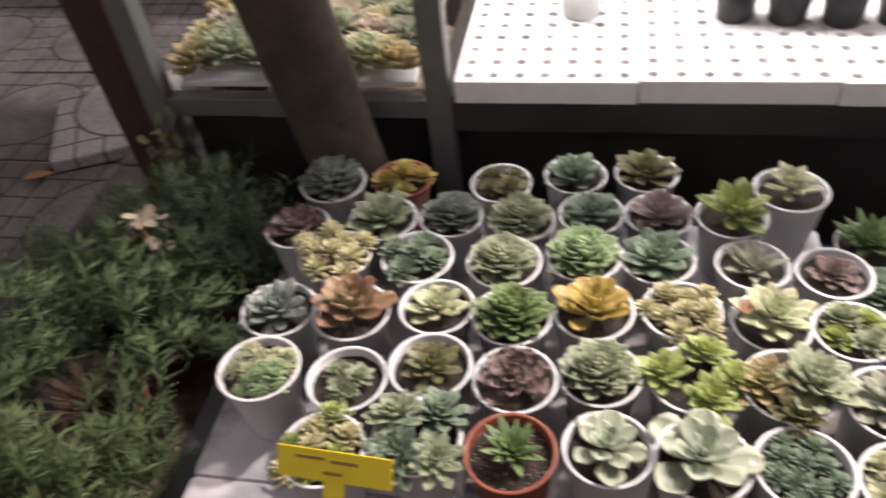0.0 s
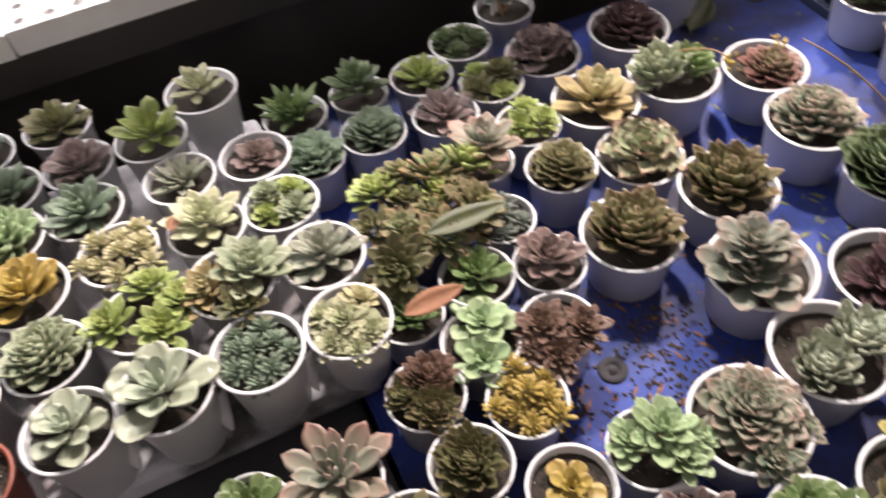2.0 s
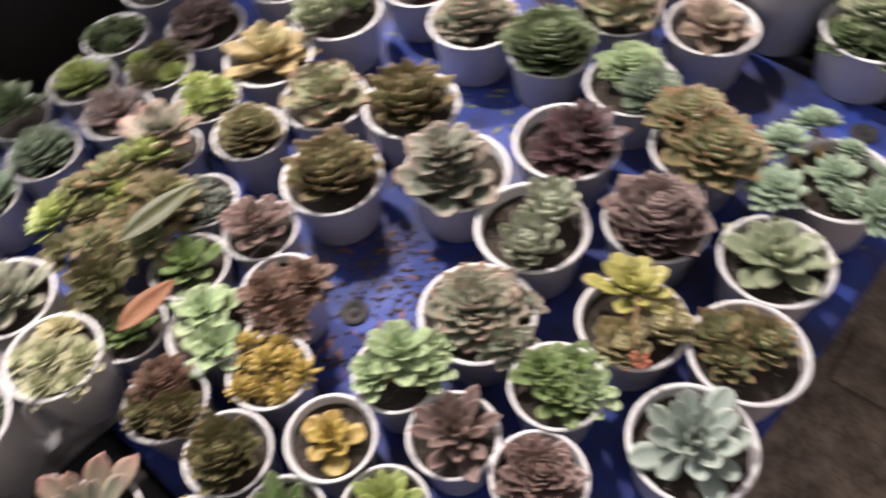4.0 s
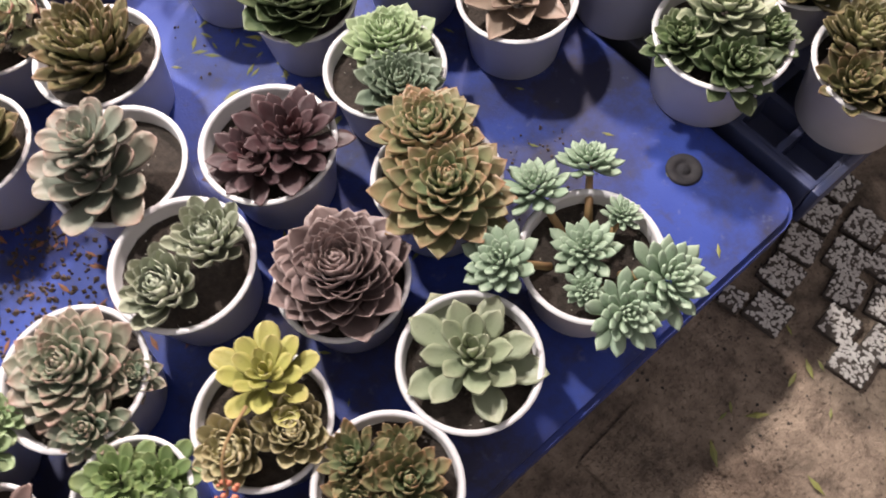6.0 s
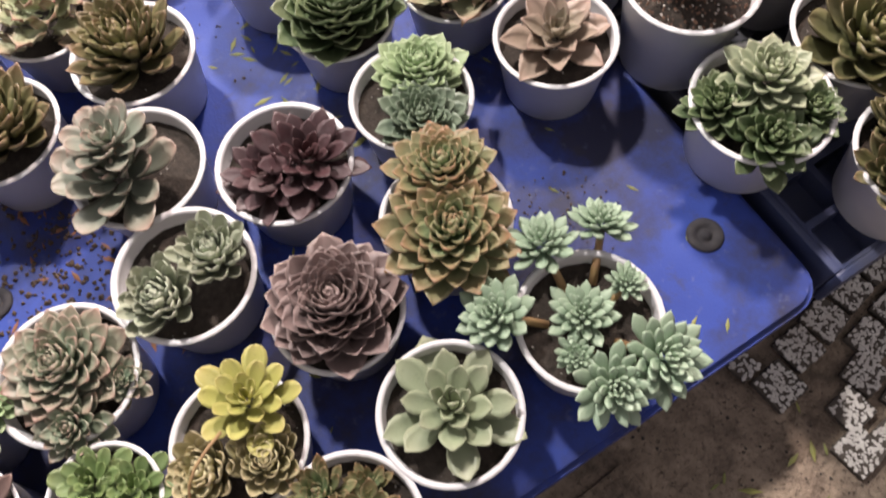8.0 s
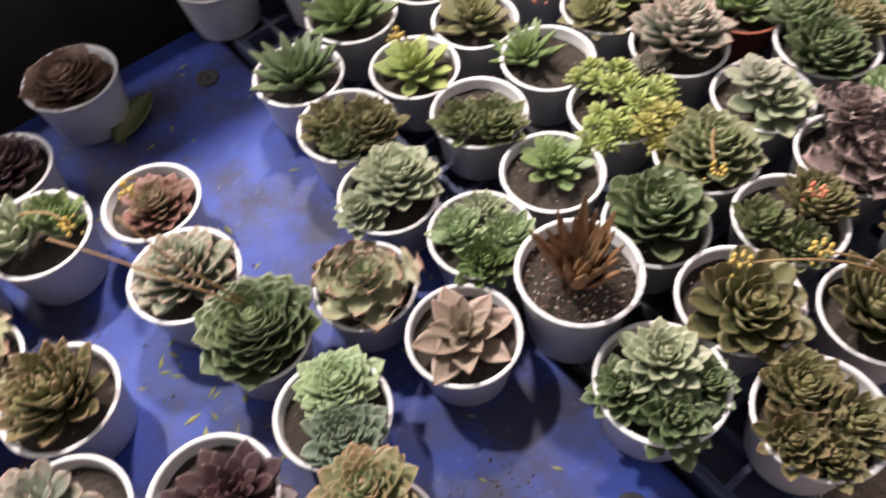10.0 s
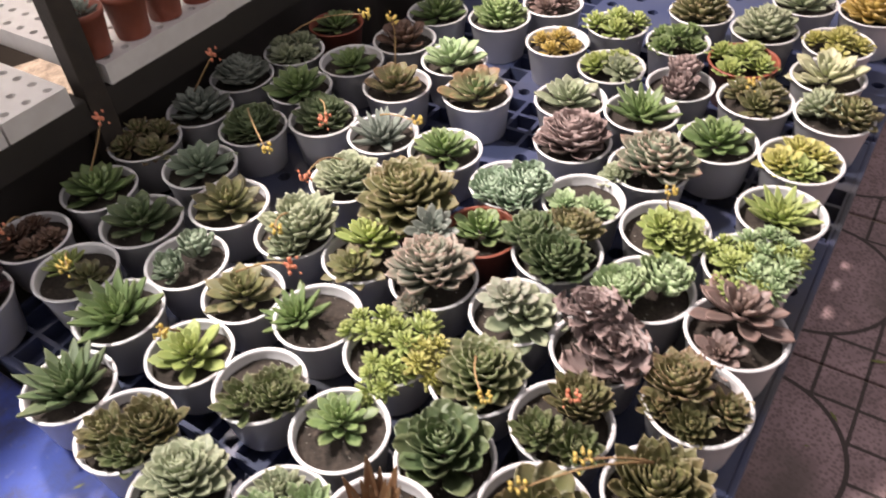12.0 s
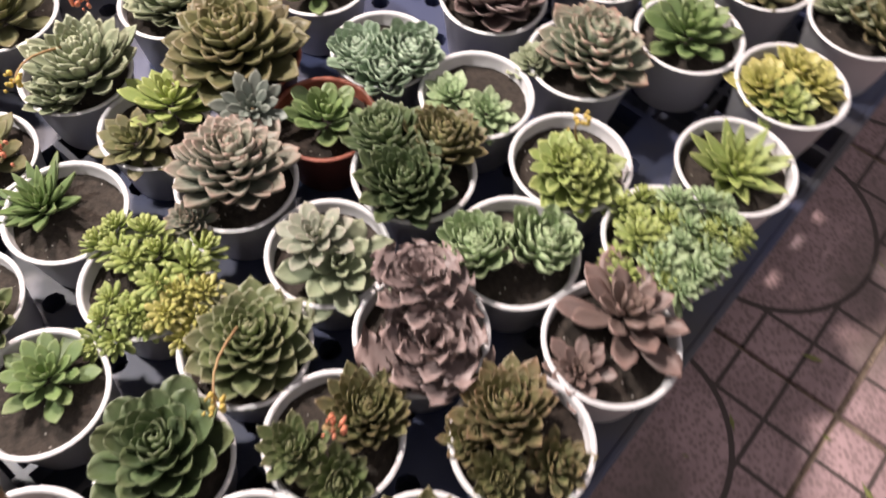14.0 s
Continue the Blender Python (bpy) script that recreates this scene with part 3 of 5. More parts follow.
def potted(x, y, rim, d, pot, on, form, tone, size=1.0, heads=1, second="", split=False, flower="", stones="", up=0.0, turn=None, crowns=()):
    """A succulent in its pot. size: the plant's radius against the pot's; heads: how many rosettes share the pot; crowns: each rosette's offset and radius in pot radii, its tone, form and lift."""
    count_pots[0] += 1
    rng = random.Random(count_pots[0] * 7 + 3)
    clay = pot.startswith("clay")
    words = f"{TONES[tone]} succulent with {WORDS[form]} in {'terracotta' if clay else 'white'} pot on {ON[on]}"
    if len(words.split()) > 12:
        words = words.replace(" in white pot", ", white pot")
    e = thing("potted_succulent", (x, y, rim - d * TALL[pot]), words, "potted succulent", "potted succulents on the " + ON[on], turn=(0 if crowns else rng.uniform(0, 360)) if turn is None else turn)
    h = d * TALL[pot]
    m = Matrix.Translation((0, 0, h)) @ Matrix.Diagonal((d, d, d, 1))
    tilt = Matrix.Translation((0, 0, h)) @ Matrix.Rotation(radians(rng.uniform(-2, 2)), 4, "X") @ Matrix.Diagonal((d, d, d, 1))
    put("pot", POTS[pot], e, m if on != "tray" else tilt)
    put("soil", SOILS[count_pots[0] % 3], e, m)
    if stones:
        tagged(put("gravel", GRAVEL, e, m), kind="stuff")
        tagged(put("grit", GRIT, e, m), kind="stuff")
    else:
        tagged(put("grit", FLECKS[count_pots[0] % 2], e, m), kind="stuff")
    R, top = d / 2 * size, h - d * 0.135 + d * up
    mats = [LEAF[tone], LEAF[second] if second else LEAF[tone]]
    if crowns:
        o = d / 2
        for u, v, r, *more in crowns:
            kind_of, lift = (more[1] if len(more) > 1 else form), (more[2] if len(more) > 2 else 0.0)
            far, a, hr = math.hypot(u, v), math.atan2(v, u), r * o * (1.24 if len(crowns) > 1 else 1.10)
            if far < 0.9:
                hr = min(hr, o * max(0.74, 1.48 - far))
            z = top + lift * d + 0.10 * hr * (len(crowns) > 1) + rng.uniform(0, 0.04) * d * (len(crowns) > 1)
            lean = min(38, 16 * far) + (rng.uniform(-4, 8) if len(crowns) > 1 else rng.uniform(0, 4))
            mm = Matrix.Translation((u * o, v * o, z)) @ Matrix.Rotation(a, 4, "Z") @ Matrix.Rotation(radians(lean), 4, "Y") @ Matrix.Rotation(rng.uniform(0, 6.28), 4, "Z") @ Matrix.Diagonal((1, 1, 0.88, 1))
            if kind_of == "tuft":
                for k in range(5):
                    b, q = k * 1.2566 + rng.uniform(-.3, .3), hr * (0.55 if k else 0.1)
                    sub = Matrix.Translation((q * math.cos(b), q * math.sin(b), hr * rng.uniform(0.05, 0.45))) @ Matrix.Rotation(b, 4, "Z") @ Matrix.Rotation(radians(rng.uniform(5, 28)), 4, "Y")
                    rosette(e, "tuft", LEAF[more[0]] if more else mats[0], hr * rng.uniform(0.52, 0.66), mm @ sub, rng, False, 30)
                continue
            small = r < 0.62 and FORMS[kind_of][0] > 60
            rosette(e, kind_of, LEAF[more[0]] if more else mats[0], hr, mm, rng, split and r > 0.45, (58 if kind_of == "ball" else 48) if small else None)
            if lift > 0.12 or up > 0.02:
                f = 0.45 if far > 0.5 else 0.3
                pts = [(f * u * o, f * v * o, h - d * .14), (0.7 * u * o, 0.7 * v * o, h - d * .05 + 0.5 * (z - h)), (u * o, v * o, z + .002)]
                tv, tf = tube(pts, [.0042, .0038, .0034], 7)
                put("stem", mesh_of("stem", tv, tf, STALK), e)
    elif heads == 1:
        off = d * 0.02
        mm = Matrix.Translation((rng.uniform(-off, off), rng.uniform(-off, off), top)) @ Matrix.Rotation(radians(rng.uniform(-7, 7)), 4, "X")
        rosette(e, form, mats[0], R, mm, rng, split)
    else:
        share = {2: 0.72, 3: 0.66, 4: 0.58, 5: 0.52}.get(heads, 0.45 if heads == 6 else 0.40)
        ring = {2: 0.36, 3: 0.42, 4: 0.50, 5: 0.58}.get(heads, 0.66)
        for i in range(heads):
            inner = heads >= 5 and i == 0
            a = 6.283 * i / (heads - (1 if heads >= 5 else 0)) + rng.uniform(-.2, .2)
            rr = 0 if inner else R * ring * rng.uniform(0.85, 1.1)
            if heads >= 7:
                a, rr = i * GOLD, R * 0.80 * math.sqrt((i + .3) / heads)
            hr = R * share * rng.uniform(0.86, 1.16)
            mm = (Matrix.Translation((rr * math.cos(a), rr * math.sin(a), top + hr * 0.12 + (R * 0.16 if inner else 0) + rng.uniform(0, 0.08) * R))
                  @ Matrix.Rotation(a, 4, "Z") @ Matrix.Rotation(radians(0 if inner else rng.uniform(8, 22)), 4, "Y"))
            rosette(e, form, mats[i % 2], hr, mm, rng, split and heads <= 3, 52 if form in ("ros", "dense", "ball", "quill") else None)
            if up > 0.02:
                v, f = tube([(0.3 * rr * math.cos(a), 0.3 * rr * math.sin(a), h - d * .14), (rr * math.cos(a) * .8, rr * math.sin(a) * .8, top * 0.98 + .004)], [.004, .003], 6)
                put("stem", mesh_of("stem", v, f, STALK), e)
    if flower:
        ang = rng.uniform(0, 6.283)
        stalk(e, (0, 0, top + .01), (R * 1.0 * math.cos(ang), R * 1.0 * math.sin(ang), top + rng.uniform(.045, .085)), flower, rng)
    return e
# ---- ground ----
def ground():
    bm = bmesh.new()
    bmesh.ops.create_grid(bm, x_segments=2, y_segments=2, size=400)
    tagged(part("ground", bm, CONCRETE), "rough dirty concrete ground reaching into the dark", "ground", kind="structure")


ground()
DECK = 0.165


def paving():
    """Terrazzo tiles laid in front of the pallets and beyond the tree, each a slab of its own."""
    e = thing("pavement", (0, 0, 0), "speckled pinkish terrazzo paving tiles with grooved circles", "pavement", kind="structure")
    bm = bmesh.new()
    box(bm, 0.004, 0.416, 0.004, 0.416, 0.0, 0.018, 0.004)
    me = bpy.data.meshes.new("tile")
    bm.to_mesh(me)
    bm.free()
    me.materials.append(TILE)
    rng = random.Random(2)
    for i in range(-1, 12):
        for j in range(-5, 2):
            x, y = 0.346 + 0.42 * (i - 1), -0.186 + 0.42 * (j - 1)
            if i < 0 or (i == 0 and j > -1):
                continue
            put("tile", me, e, pose(x, y, -0.012 + rng.uniform(-.002, .002), rng.uniform(-.2, .2), rng.uniform(-.2, .2)))
    # tiles beyond the tree use the copy with shade in its colour
    old = me.copy()
    old.materials[0] = TILE_SHADED
    for i in range(9):
        for j in range(9):
            put("tile", old, e, pose(-2.62 - 0.42 * i, 0.20 + 0.42 * j, -0.010 + rng.uniform(-.003, .003), rng.uniform(-.6, .6), rng.uniform(-.6, .6)))


paving()


def broken_slab(place, turn, w, d, label, tilt=0.0):
    bm = bmesh.new()
    box(bm, 0.01, w, 0.01, d, 0, 0.035, 0.006)
    ob = part("loose_slab", bm, SLAB_GREY)
    ob.matrix_basis = pose(*place, tilt, 0, turn)
    tagged(ob, label, "paving slab")


broken_slab((-2.60, 1.39, 0.010), 24, 0.33, 0.32, "loose grey grooved paving slab lying askew on the ground", 3)


def chips_mesh(half, n, rng):
    """Flat angular stone chips crowded over a square."""
    V, Fc = [], []
    for i in range(n):
        x, y, s = rng.uniform(-half, half), rng.uniform(-half, half), rng.uniform(.0010, .0027)
        b, k, z, a0 = len(V), rng.choice((4, 5, 5, 6)), 0.0100 + rng.uniform(.0006, .0016), rng.uniform(0, 6.28)
        ring = [(a0 + 6.283 * q / k, s * rng.uniform(.65, 1.25)) for q in range(k)]
        for a, r in ring:
            V.append((x + r * math.cos(a), y + r * math.sin(a), z))
        for a, r in ring:
            V.append((x + 1.2 * r * math.cos(a), y + 1.2 * r * math.sin(a), z - .002))
        Fc.append(tuple(range(b, b + k)))
        Fc += [(b + q, b + k + q, b + k + (q + 1) % k, b + (q + 1) % k) for q in range(k)]
    return mesh_of("chips", V, Fc, CHIP, smooth=False)


def terrazzo_patch():
    """Broken pieces of old terrazzo set in the concrete: white chips in small dark squares."""
    e = thing("terrazzo_patch", (0, 0, 0), "worn terrazzo squares with white chips set in concrete", "paving", kind="structure")
    rng = random.Random(8)
    rows = [(-.035, -.047, .023), (.013, -.026, .022), (-.054, -.008, .014), (.060, -.016, .022), (.108, -.004, .022), (.157, .004, .022),
            (.086, -.063, .022), (.052, -.088, .020), (.012, -.110, .020), (-.012, -.148, .022), (.030, -.158, .020), (.135, -.052, .022), (.072, -.132, .021), (.115, -.102, .022)]
    for x, y, h in rows:
        bm = bmesh.new()
        box(bm, -h, h, -h, h, 0, 0.010, 0.003)
        ob = part("square", bm, MORTAR, e)
        ob.matrix_basis = pose(x, y, 0.0, rng.uniform(-2, 2), rng.uniform(-2, 2), 10 + rng.uniform(-6, 6))
        tagged(put("chips", chips_mesh(h * .92, int(150 * (h / .022) ** 2), rng), ob), kind="stuff")


terrazzo_patch()


def pressed_slab():
    """Worn flag at the pallet's edge, its face pressed with rows of small dimples."""
    V, Fc = [], []
    hole_panel(V, Fc, -.32, -.145, 16, 26, .0055, .003, .006, lambda i, j: .0016 if (i * 7 + j * 3) % 11 else 0)
    ob = put("pressed_slab", welded("pressed_slab", V, Fc, CONCRETE), None, pose(0, 0, 0, 0, 0, 4))
    bm = bmesh.new()
    box(bm, -.3195, -.2325, -.1445, -.0025, 0, .0048)
    part("bed", bm, CONCRETE, ob)
    tagged(ob, "worn concrete flag with rows of small dimples", "paving slab")


def ground_grit():
    rng = random.Random(21)
    ob = put("grit", pebbles_mesh("grit", CONCRETE, 900, .34, .0032, rng, .0005), None, pose(-.06, -.30, 0))
    tagged(ob, "loose grit and soil on the rough concrete", "grit", kind="stuff")
    ob = put("grit", pebbles_mesh("grit", MORTAR, 500, .34, .0024, rng, .0005), None, pose(-.06, -.30, 0))
    tagged(ob, "dark soil crumbs on the rough concrete", "grit", kind="stuff")


ground_grit()


# ---- pallets ----
def hole_panel(V, Fc, x0, y0, nx, ny, cell, z0, z1, r, skip=None, seg=8):
    """A flat panel of square cells, each pierced by a round hole (r a number) or by a square one (r negative: the bar's half width)."""
    for i in range(nx):
        for j in range(ny):
            hole = r(i, j) if callable(r) else r
            cx, cy, h = x0 + cell * (i + .5), y0 + cell * (j + .5), cell / 2
            b = len(V)
            out = [(1, 0), (1, 1), (0, 1), (-1, 1), (-1, 0), (-1, -1), (0, -1), (1, -1)]
            for dx, dy in out:
                V.append((cx + dx * h, cy + dy * h, z1))
            if not hole:
                Fc.append(tuple(range(b, b + 8)))
                continue
            for z in (z1, z0):
                for k, (dx, dy) in enumerate(out):
                    if hole < 0:
                        V.append((cx + dx * (h + hole), cy + dy * (h + hole), z))
                    else:
                        a = math.pi / 4 * k
                        V.append((cx + hole * math.cos(a), cy + hole * math.sin(a), z))
            for k in range(8):
                k2 = (k + 1) % 8
                Fc.append((b + k, b + k2, b + 8 + k2, b + 8 + k))
                Fc.append((b + 8 + k, b + 8 + k2, b + 16 + k2, b + 16 + k))


def welded(name, V, Fc, mat):
    me = mesh_of(name, V, Fc, mat, smooth=False)
    bm = bmesh.new()
    bm.from_mesh(me)
    bmesh.ops.remove_doubles(bm, verts=bm.verts, dist=1e-5)
    bm.to_mesh(me)
    bm.free()
    return me


pressed_slab()


def pallet(x0, x1, label, mat, open_cells, y0=0.0, y1=1.1):
    """Plastic pallet: deck, three by three feet, bottom runners; closed or pierced deck."""
    e = thing("pallet", (x0, y0, 0), label, "pallet")
    w, d = x1 - x0, y1 - y0
    if open_cells:
        V, Fc = [], []
        nx, ny = int(round((w - .02) / .0535)), int(round((d - .02) / .0535))
        cell = (w - .02) / nx
        hole_panel(V, Fc, .01, .01, nx, ny, cell, DECK - .03, DECK, lambda i, j: (-.004 if (i < 2 or nx * .70 < i < nx * .82 or j % 9 == 4) else (.013 if (i + j) % 2 else 0)))
        put("deck", welded("deck", V, Fc, mat), e)
        bm = bmesh.new()
        for a, b, c, q in ((0, w, 0, .01), (0, w, d - .01, d), (0, .01, .01, d - .01), (w - .01, w, .01, d - .01)):
            box(bm, a, b, c, q, DECK - .06, DECK + .002, .003)
        part("edge_frame", bm, mat, e)
        bm = bmesh.new()
        box(bm, .02, w - .02, .02, d - .02, .05, .058)
        part("lower_deck", bm, GREYBLUE, e)
    else:
        bm = bmesh.new()
        n, r = 6, 0.035
        ring = []
        for cx, cy, a0 in ((w - r, d - r, 0), (r, d - r, 90), (r, r, 180), (w - r, r, 270)):
            ring += [(cx + r * math.cos(radians(a0 + 90 * k / n)), cy + r * math.sin(radians(a0 + 90 * k / n))) for k in range(n + 1)]
        top = bm.faces.new([bm.verts.new((x, y, DECK)) for x, y in ring])
        ext = bmesh.ops.extrude_face_region(bm, geom=[top])
        bmesh.ops.translate(bm, verts=[v for v in ext["geom"] if isinstance(v, bmesh.types.BMVert)], vec=(0, 0, -.045))
        bmesh.ops.recalc_face_normals(bm, faces=bm.faces)
        edges = [q for q in bm.edges if all(abs(v.co.z - DECK) < 1e-5 for v in q.verts)]
        bmesh.ops.bevel(bm, geom=edges, offset=.006, segments=2, affect="EDGES")
        part("deck", bm, mat, e)
        for px, py in ((-.062, .112), (-.70, .45), (-.062, .98), (-.62, .98)):
            if mat is not BLUE:
                continue
            v, f = lathe([(.0, .004), (.005, .004), (.0055, .001), (.009, .001), (.010, .003), (.017, .0035), (.0185, .002), (.019, 0)], 24)
            put("plug", mesh_of("plug", v, f, PLUG), e, pose(px - x0, py - y0, DECK), "dark rusty round plug")
    for i in range(3):
        for j in range(3):
            bm = bmesh.new()
            cx, cy = .08 + i * (w - .16) / 2, .08 + j * (d - .16) / 2
            box(bm, cx - .07, cx + .07, cy - .07, cy + .07, .018, DECK - .03, .008)
            part("foot", bm, mat, e)
    for j in range(3):
        bm = bmesh.new()
        cy = .08 + j * (d - .16) / 2
        box(bm, .01, w - .01, cy - .06, cy + .06, 0, .02, .004)
        part("runner", bm, mat, e)


pallet(-1.86, -0.993, "black plastic pallet under the foam tray", POT_BLACK, False, .30, 1.12)
pallet(-0.985, 0.0, "worn blue plastic pallet with a closed dirty deck", BLUE, False)
pallet(0.014, 1.20, "grey-blue plastic pallet with a pierced deck", GREYBLUE, True)
pallet(1.216, 2.40, "grey-blue plastic pallet with a pierced deck, farther along", GREYBLUE, True)


# ---- foam tray under the first pots ----
def foam_tray():
    e = thing("foam_tray", (-1.36, 0.78, DECK), "grimy foam tray with torn white points on the pallet", "tray")
    bm = bmesh.new()
    box(bm, -.445, .40, -.225, .30, 0, .045, .012)
    box(bm, -.445, -.17, -.29, -.224, .002, .043, .010)
    part("slab", bm, FOAM_SHADED, e)
    rng = random.Random(4)
    for k in range(7):
        # torn points of the tray's thin top sheet, hanging between the pots
        x, w, drop = -.30 + k * .1035, rng.uniform(.013, .018), rng.uniform(.034, .048)
        V, Fc, n = [], [], 6
        for s in (0, .0025):
            for i in range(n + 1):
                f = i / n
                h = w * (1 - f) ** .7 * (1 - .25 * f) + .0012
                for u in (-1, -.33, .33, 1):
                    V.append((x + h * u + .006 * f, -.206 - .022 * math.sin(1.4 * f) + s + .010 * u * u * (1 - f), .102 - drop * f))
        m = 4 * (n + 1)
        for i in range(n):
            for u in range(3):
                q = i * 4 + u
                Fc += [(q, q + 4, q + 5, q + 1), (m + q, m + q + 1, m + q + 5, m + q + 4)]
            Fc += [(i * 4, m + i * 4, m + i * 4 + 4, i * 4 + 4), (i * 4 + 3, i * 4 + 7, m + i * 4 + 7, m + i * 4 + 3)]
        put("flap", mesh_of("flap", V, Fc, FLAP), e, None, "torn white foam point")


foam_tray()


# ---- display bench behind the pallets ----
BENCH_Y, BENCH_Z = 1.20, 0.360


def bench():
    e = thing("display_bench", (0, BENCH_Y, 0), "long dark bench with grey metal posts and a black skirt", "bench")
    for x, z1 in ((-2.105, 2.1), (-1.575, 2.1), (0.43, 2.1), (2.45, 2.1)):
        bm = bmesh.new()
        box(bm, x - .022, x + .022, .0, .040, 0, z1, .003)
        part("post", bm, METAL_GREY if x < 0 else DARK_WOOD, e)
    for a, b in ((-2.083, -1.597), (-1.553, .408), (.452, 2.42)):
        bm = bmesh.new()
        box(bm, a, b, .004, .034, BENCH_Z - (.040 if a < -2 else .065), BENCH_Z - .003, .003)
        # rails below the boards are blackened to stand for the shade there
        part("front_rail", bm, METAL_GREY if a < -2 else TARP_DARK, e)
    bm = bmesh.new()
    box(bm, -2.08, 2.42, .60, .63, BENCH_Z - .065, BENCH_Z - .003, .003)
    part("back_rail", bm, DARK_WOOD, e)
    for k in range(12):
        bm = bmesh.new()
        x = -1.98 + k * .39
        box(bm, x, x + .05, .034, .60, BENCH_Z - .045, BENCH_Z - .004, .002)
        part("cross_bar", bm, DARK_WOOD, e)
    # unseen shelf, added to keep the lamps off the pots nearest the bench
    bm = bmesh.new()
    box(bm, -2.13, 2.48, .0, .60, .95, .975, .003)
    part("upper_shelf", bm, DARK_WOOD, e)
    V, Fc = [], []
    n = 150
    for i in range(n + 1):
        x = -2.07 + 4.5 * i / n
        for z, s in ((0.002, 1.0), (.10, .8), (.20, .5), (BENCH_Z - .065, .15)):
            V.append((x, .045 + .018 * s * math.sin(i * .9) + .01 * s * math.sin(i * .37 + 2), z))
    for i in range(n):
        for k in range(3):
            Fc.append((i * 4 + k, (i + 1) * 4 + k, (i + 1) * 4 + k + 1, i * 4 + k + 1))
    put("skirt", mesh_of("skirt", V, Fc, TARP_DARK), e, None, "black plastic sheet hanging in folds")


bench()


def back_sheet():
    """Unseen dark backdrop, added to stand for the darkness behind the bench."""
    V, Fc, n = [], [], 120
    for i in range(n + 1):
        x = -2.2 + 4.8 * i / n
        for z in (0, .5, 1.0, 1.6):
            V.append((x, 2.15 + .02 * math.sin(i * .8 + z) + .012 * math.sin(i * .31), z))
    for i in range(n):
        for k in range(3):
            Fc.append((i * 4 + k, (i + 1) * 4 + k, (i + 1) * 4 + k + 1, i * 4 + k + 1))
    tagged(put("wall_back", mesh_of("wall_back", V, Fc, TARP_DARK)), "dark plastic sheet behind the bench", "wall", kind="structure")


back_sheet()


def foam_board(x, y, nx, ny, z, label):
    cell = .0423
    e = thing("foam_board", (x, y, z), label, "board", "perforated boards on the bench")
    V, Fc = [], []
    w, d = nx * cell, ny * cell
    hole_panel(V, Fc, 0, 0, nx, ny, cell, .005, .040, .0085)
    b = len(V)
    V += [(0, 0, .04), (w, 0, .04), (w, d, .04), (0, d, .04), (0, 0, 0), (w, 0, 0), (w, d, 0), (0, d, 0)]
    Fc += [(b, b + 4, b + 5, b + 1), (b + 1, b + 5, b + 6, b + 2), (b + 2, b + 6, b + 7, b + 3), (b + 3, b + 7, b + 4, b), (b + 7, b + 6, b + 5, b + 4)]
    put("panel", welded("panel", V, Fc, FOAM), e)
    bm = bmesh.new()
    box(bm, .004, w - .004, .004, d - .004, .002, .006)
    part("base", bm, FOAM, e)


for k in range(6):
    foam_board(-1.543 + .299 * k, BENCH_Y - .006 + .004 * (k % 2), 7, 14, BENCH_Z, "white polystyrene board with rows of round holes on the bench")
foam_board(.252, BENCH_Y - .003, 3, 14, BENCH_Z, "narrow white polystyrene board with round holes on the bench")
for k in range(6):
    foam_board(.462 + .299 * k, BENCH_Y - .004 + .005 * (k % 2), 7, 14, BENCH_Z, "white polystyrene board with rows of round holes on the bench")


def nursery_pot(x, y, z, mat, d, h, label, tone=""):
    e = thing("nursery_pot", (x, y, z), label, "plant pot", "pots on the perforated boards")
    o = d / 2
    v, f = lathe([(0, 0), (o * .76, 0), (o * .78, .004), (o * .95, h - .012), (o, h - .012), (o, h), (o * .94, h), (o * .86, h * .8), (0, h * .8)], 28)
    put("pot", mesh_of("pot", v, f, mat), e)
    v, f = lathe([(0, h * .83), (o * .5, h * .835), (o * .885, h * .82)], 20)
    put("soil", mesh_of("soil", v, f, SOIL), e)
    if tone:
        rng = random.Random(int(x * 1000))
        rosette(e, "open", LEAF[tone], o * .9, Matrix.Translation((0, 0, h * .86)), rng, False, 20)


def plug_tray():
    """Crowded tray of seedlings on the bench beside the tree."""
    e = thing("seedling_tray", (-2.06, BENCH_Y + .04, BENCH_Z), "tray crowded with small pale green and pinkish rosettes", "seedling tray")
    bm = bmesh.new()
    box(bm, 0, .44, 0, .60, 0, .012, .003)
    part("tray", bm, FOAM, e)
    rng = random.Random(4)
    tones = ["sage", "pale", "mint", "sagepink", "cream", "lime", "pinkbeige", "peach"]
    kinds = [rosette_mesh("rosette", rng.choice(["ros", "open", "small"]), LEAF[tone], .060, rng, 34) for tone in tones]
    for i in range(7):
        for j in range(9):
            m = pose(.035 + .062 * i + rng.uniform(-.01, .01), .010 + .066 * j + rng.uniform(-.01, .01), .020 + rng.uniform(0, .035), rng.uniform(-14, 14), rng.uniform(-14, 14), rng.uniform(0, 360))
            tagged(put("rosette", rng.choice(kinds), e, m), kind="stuff")


plug_tray()


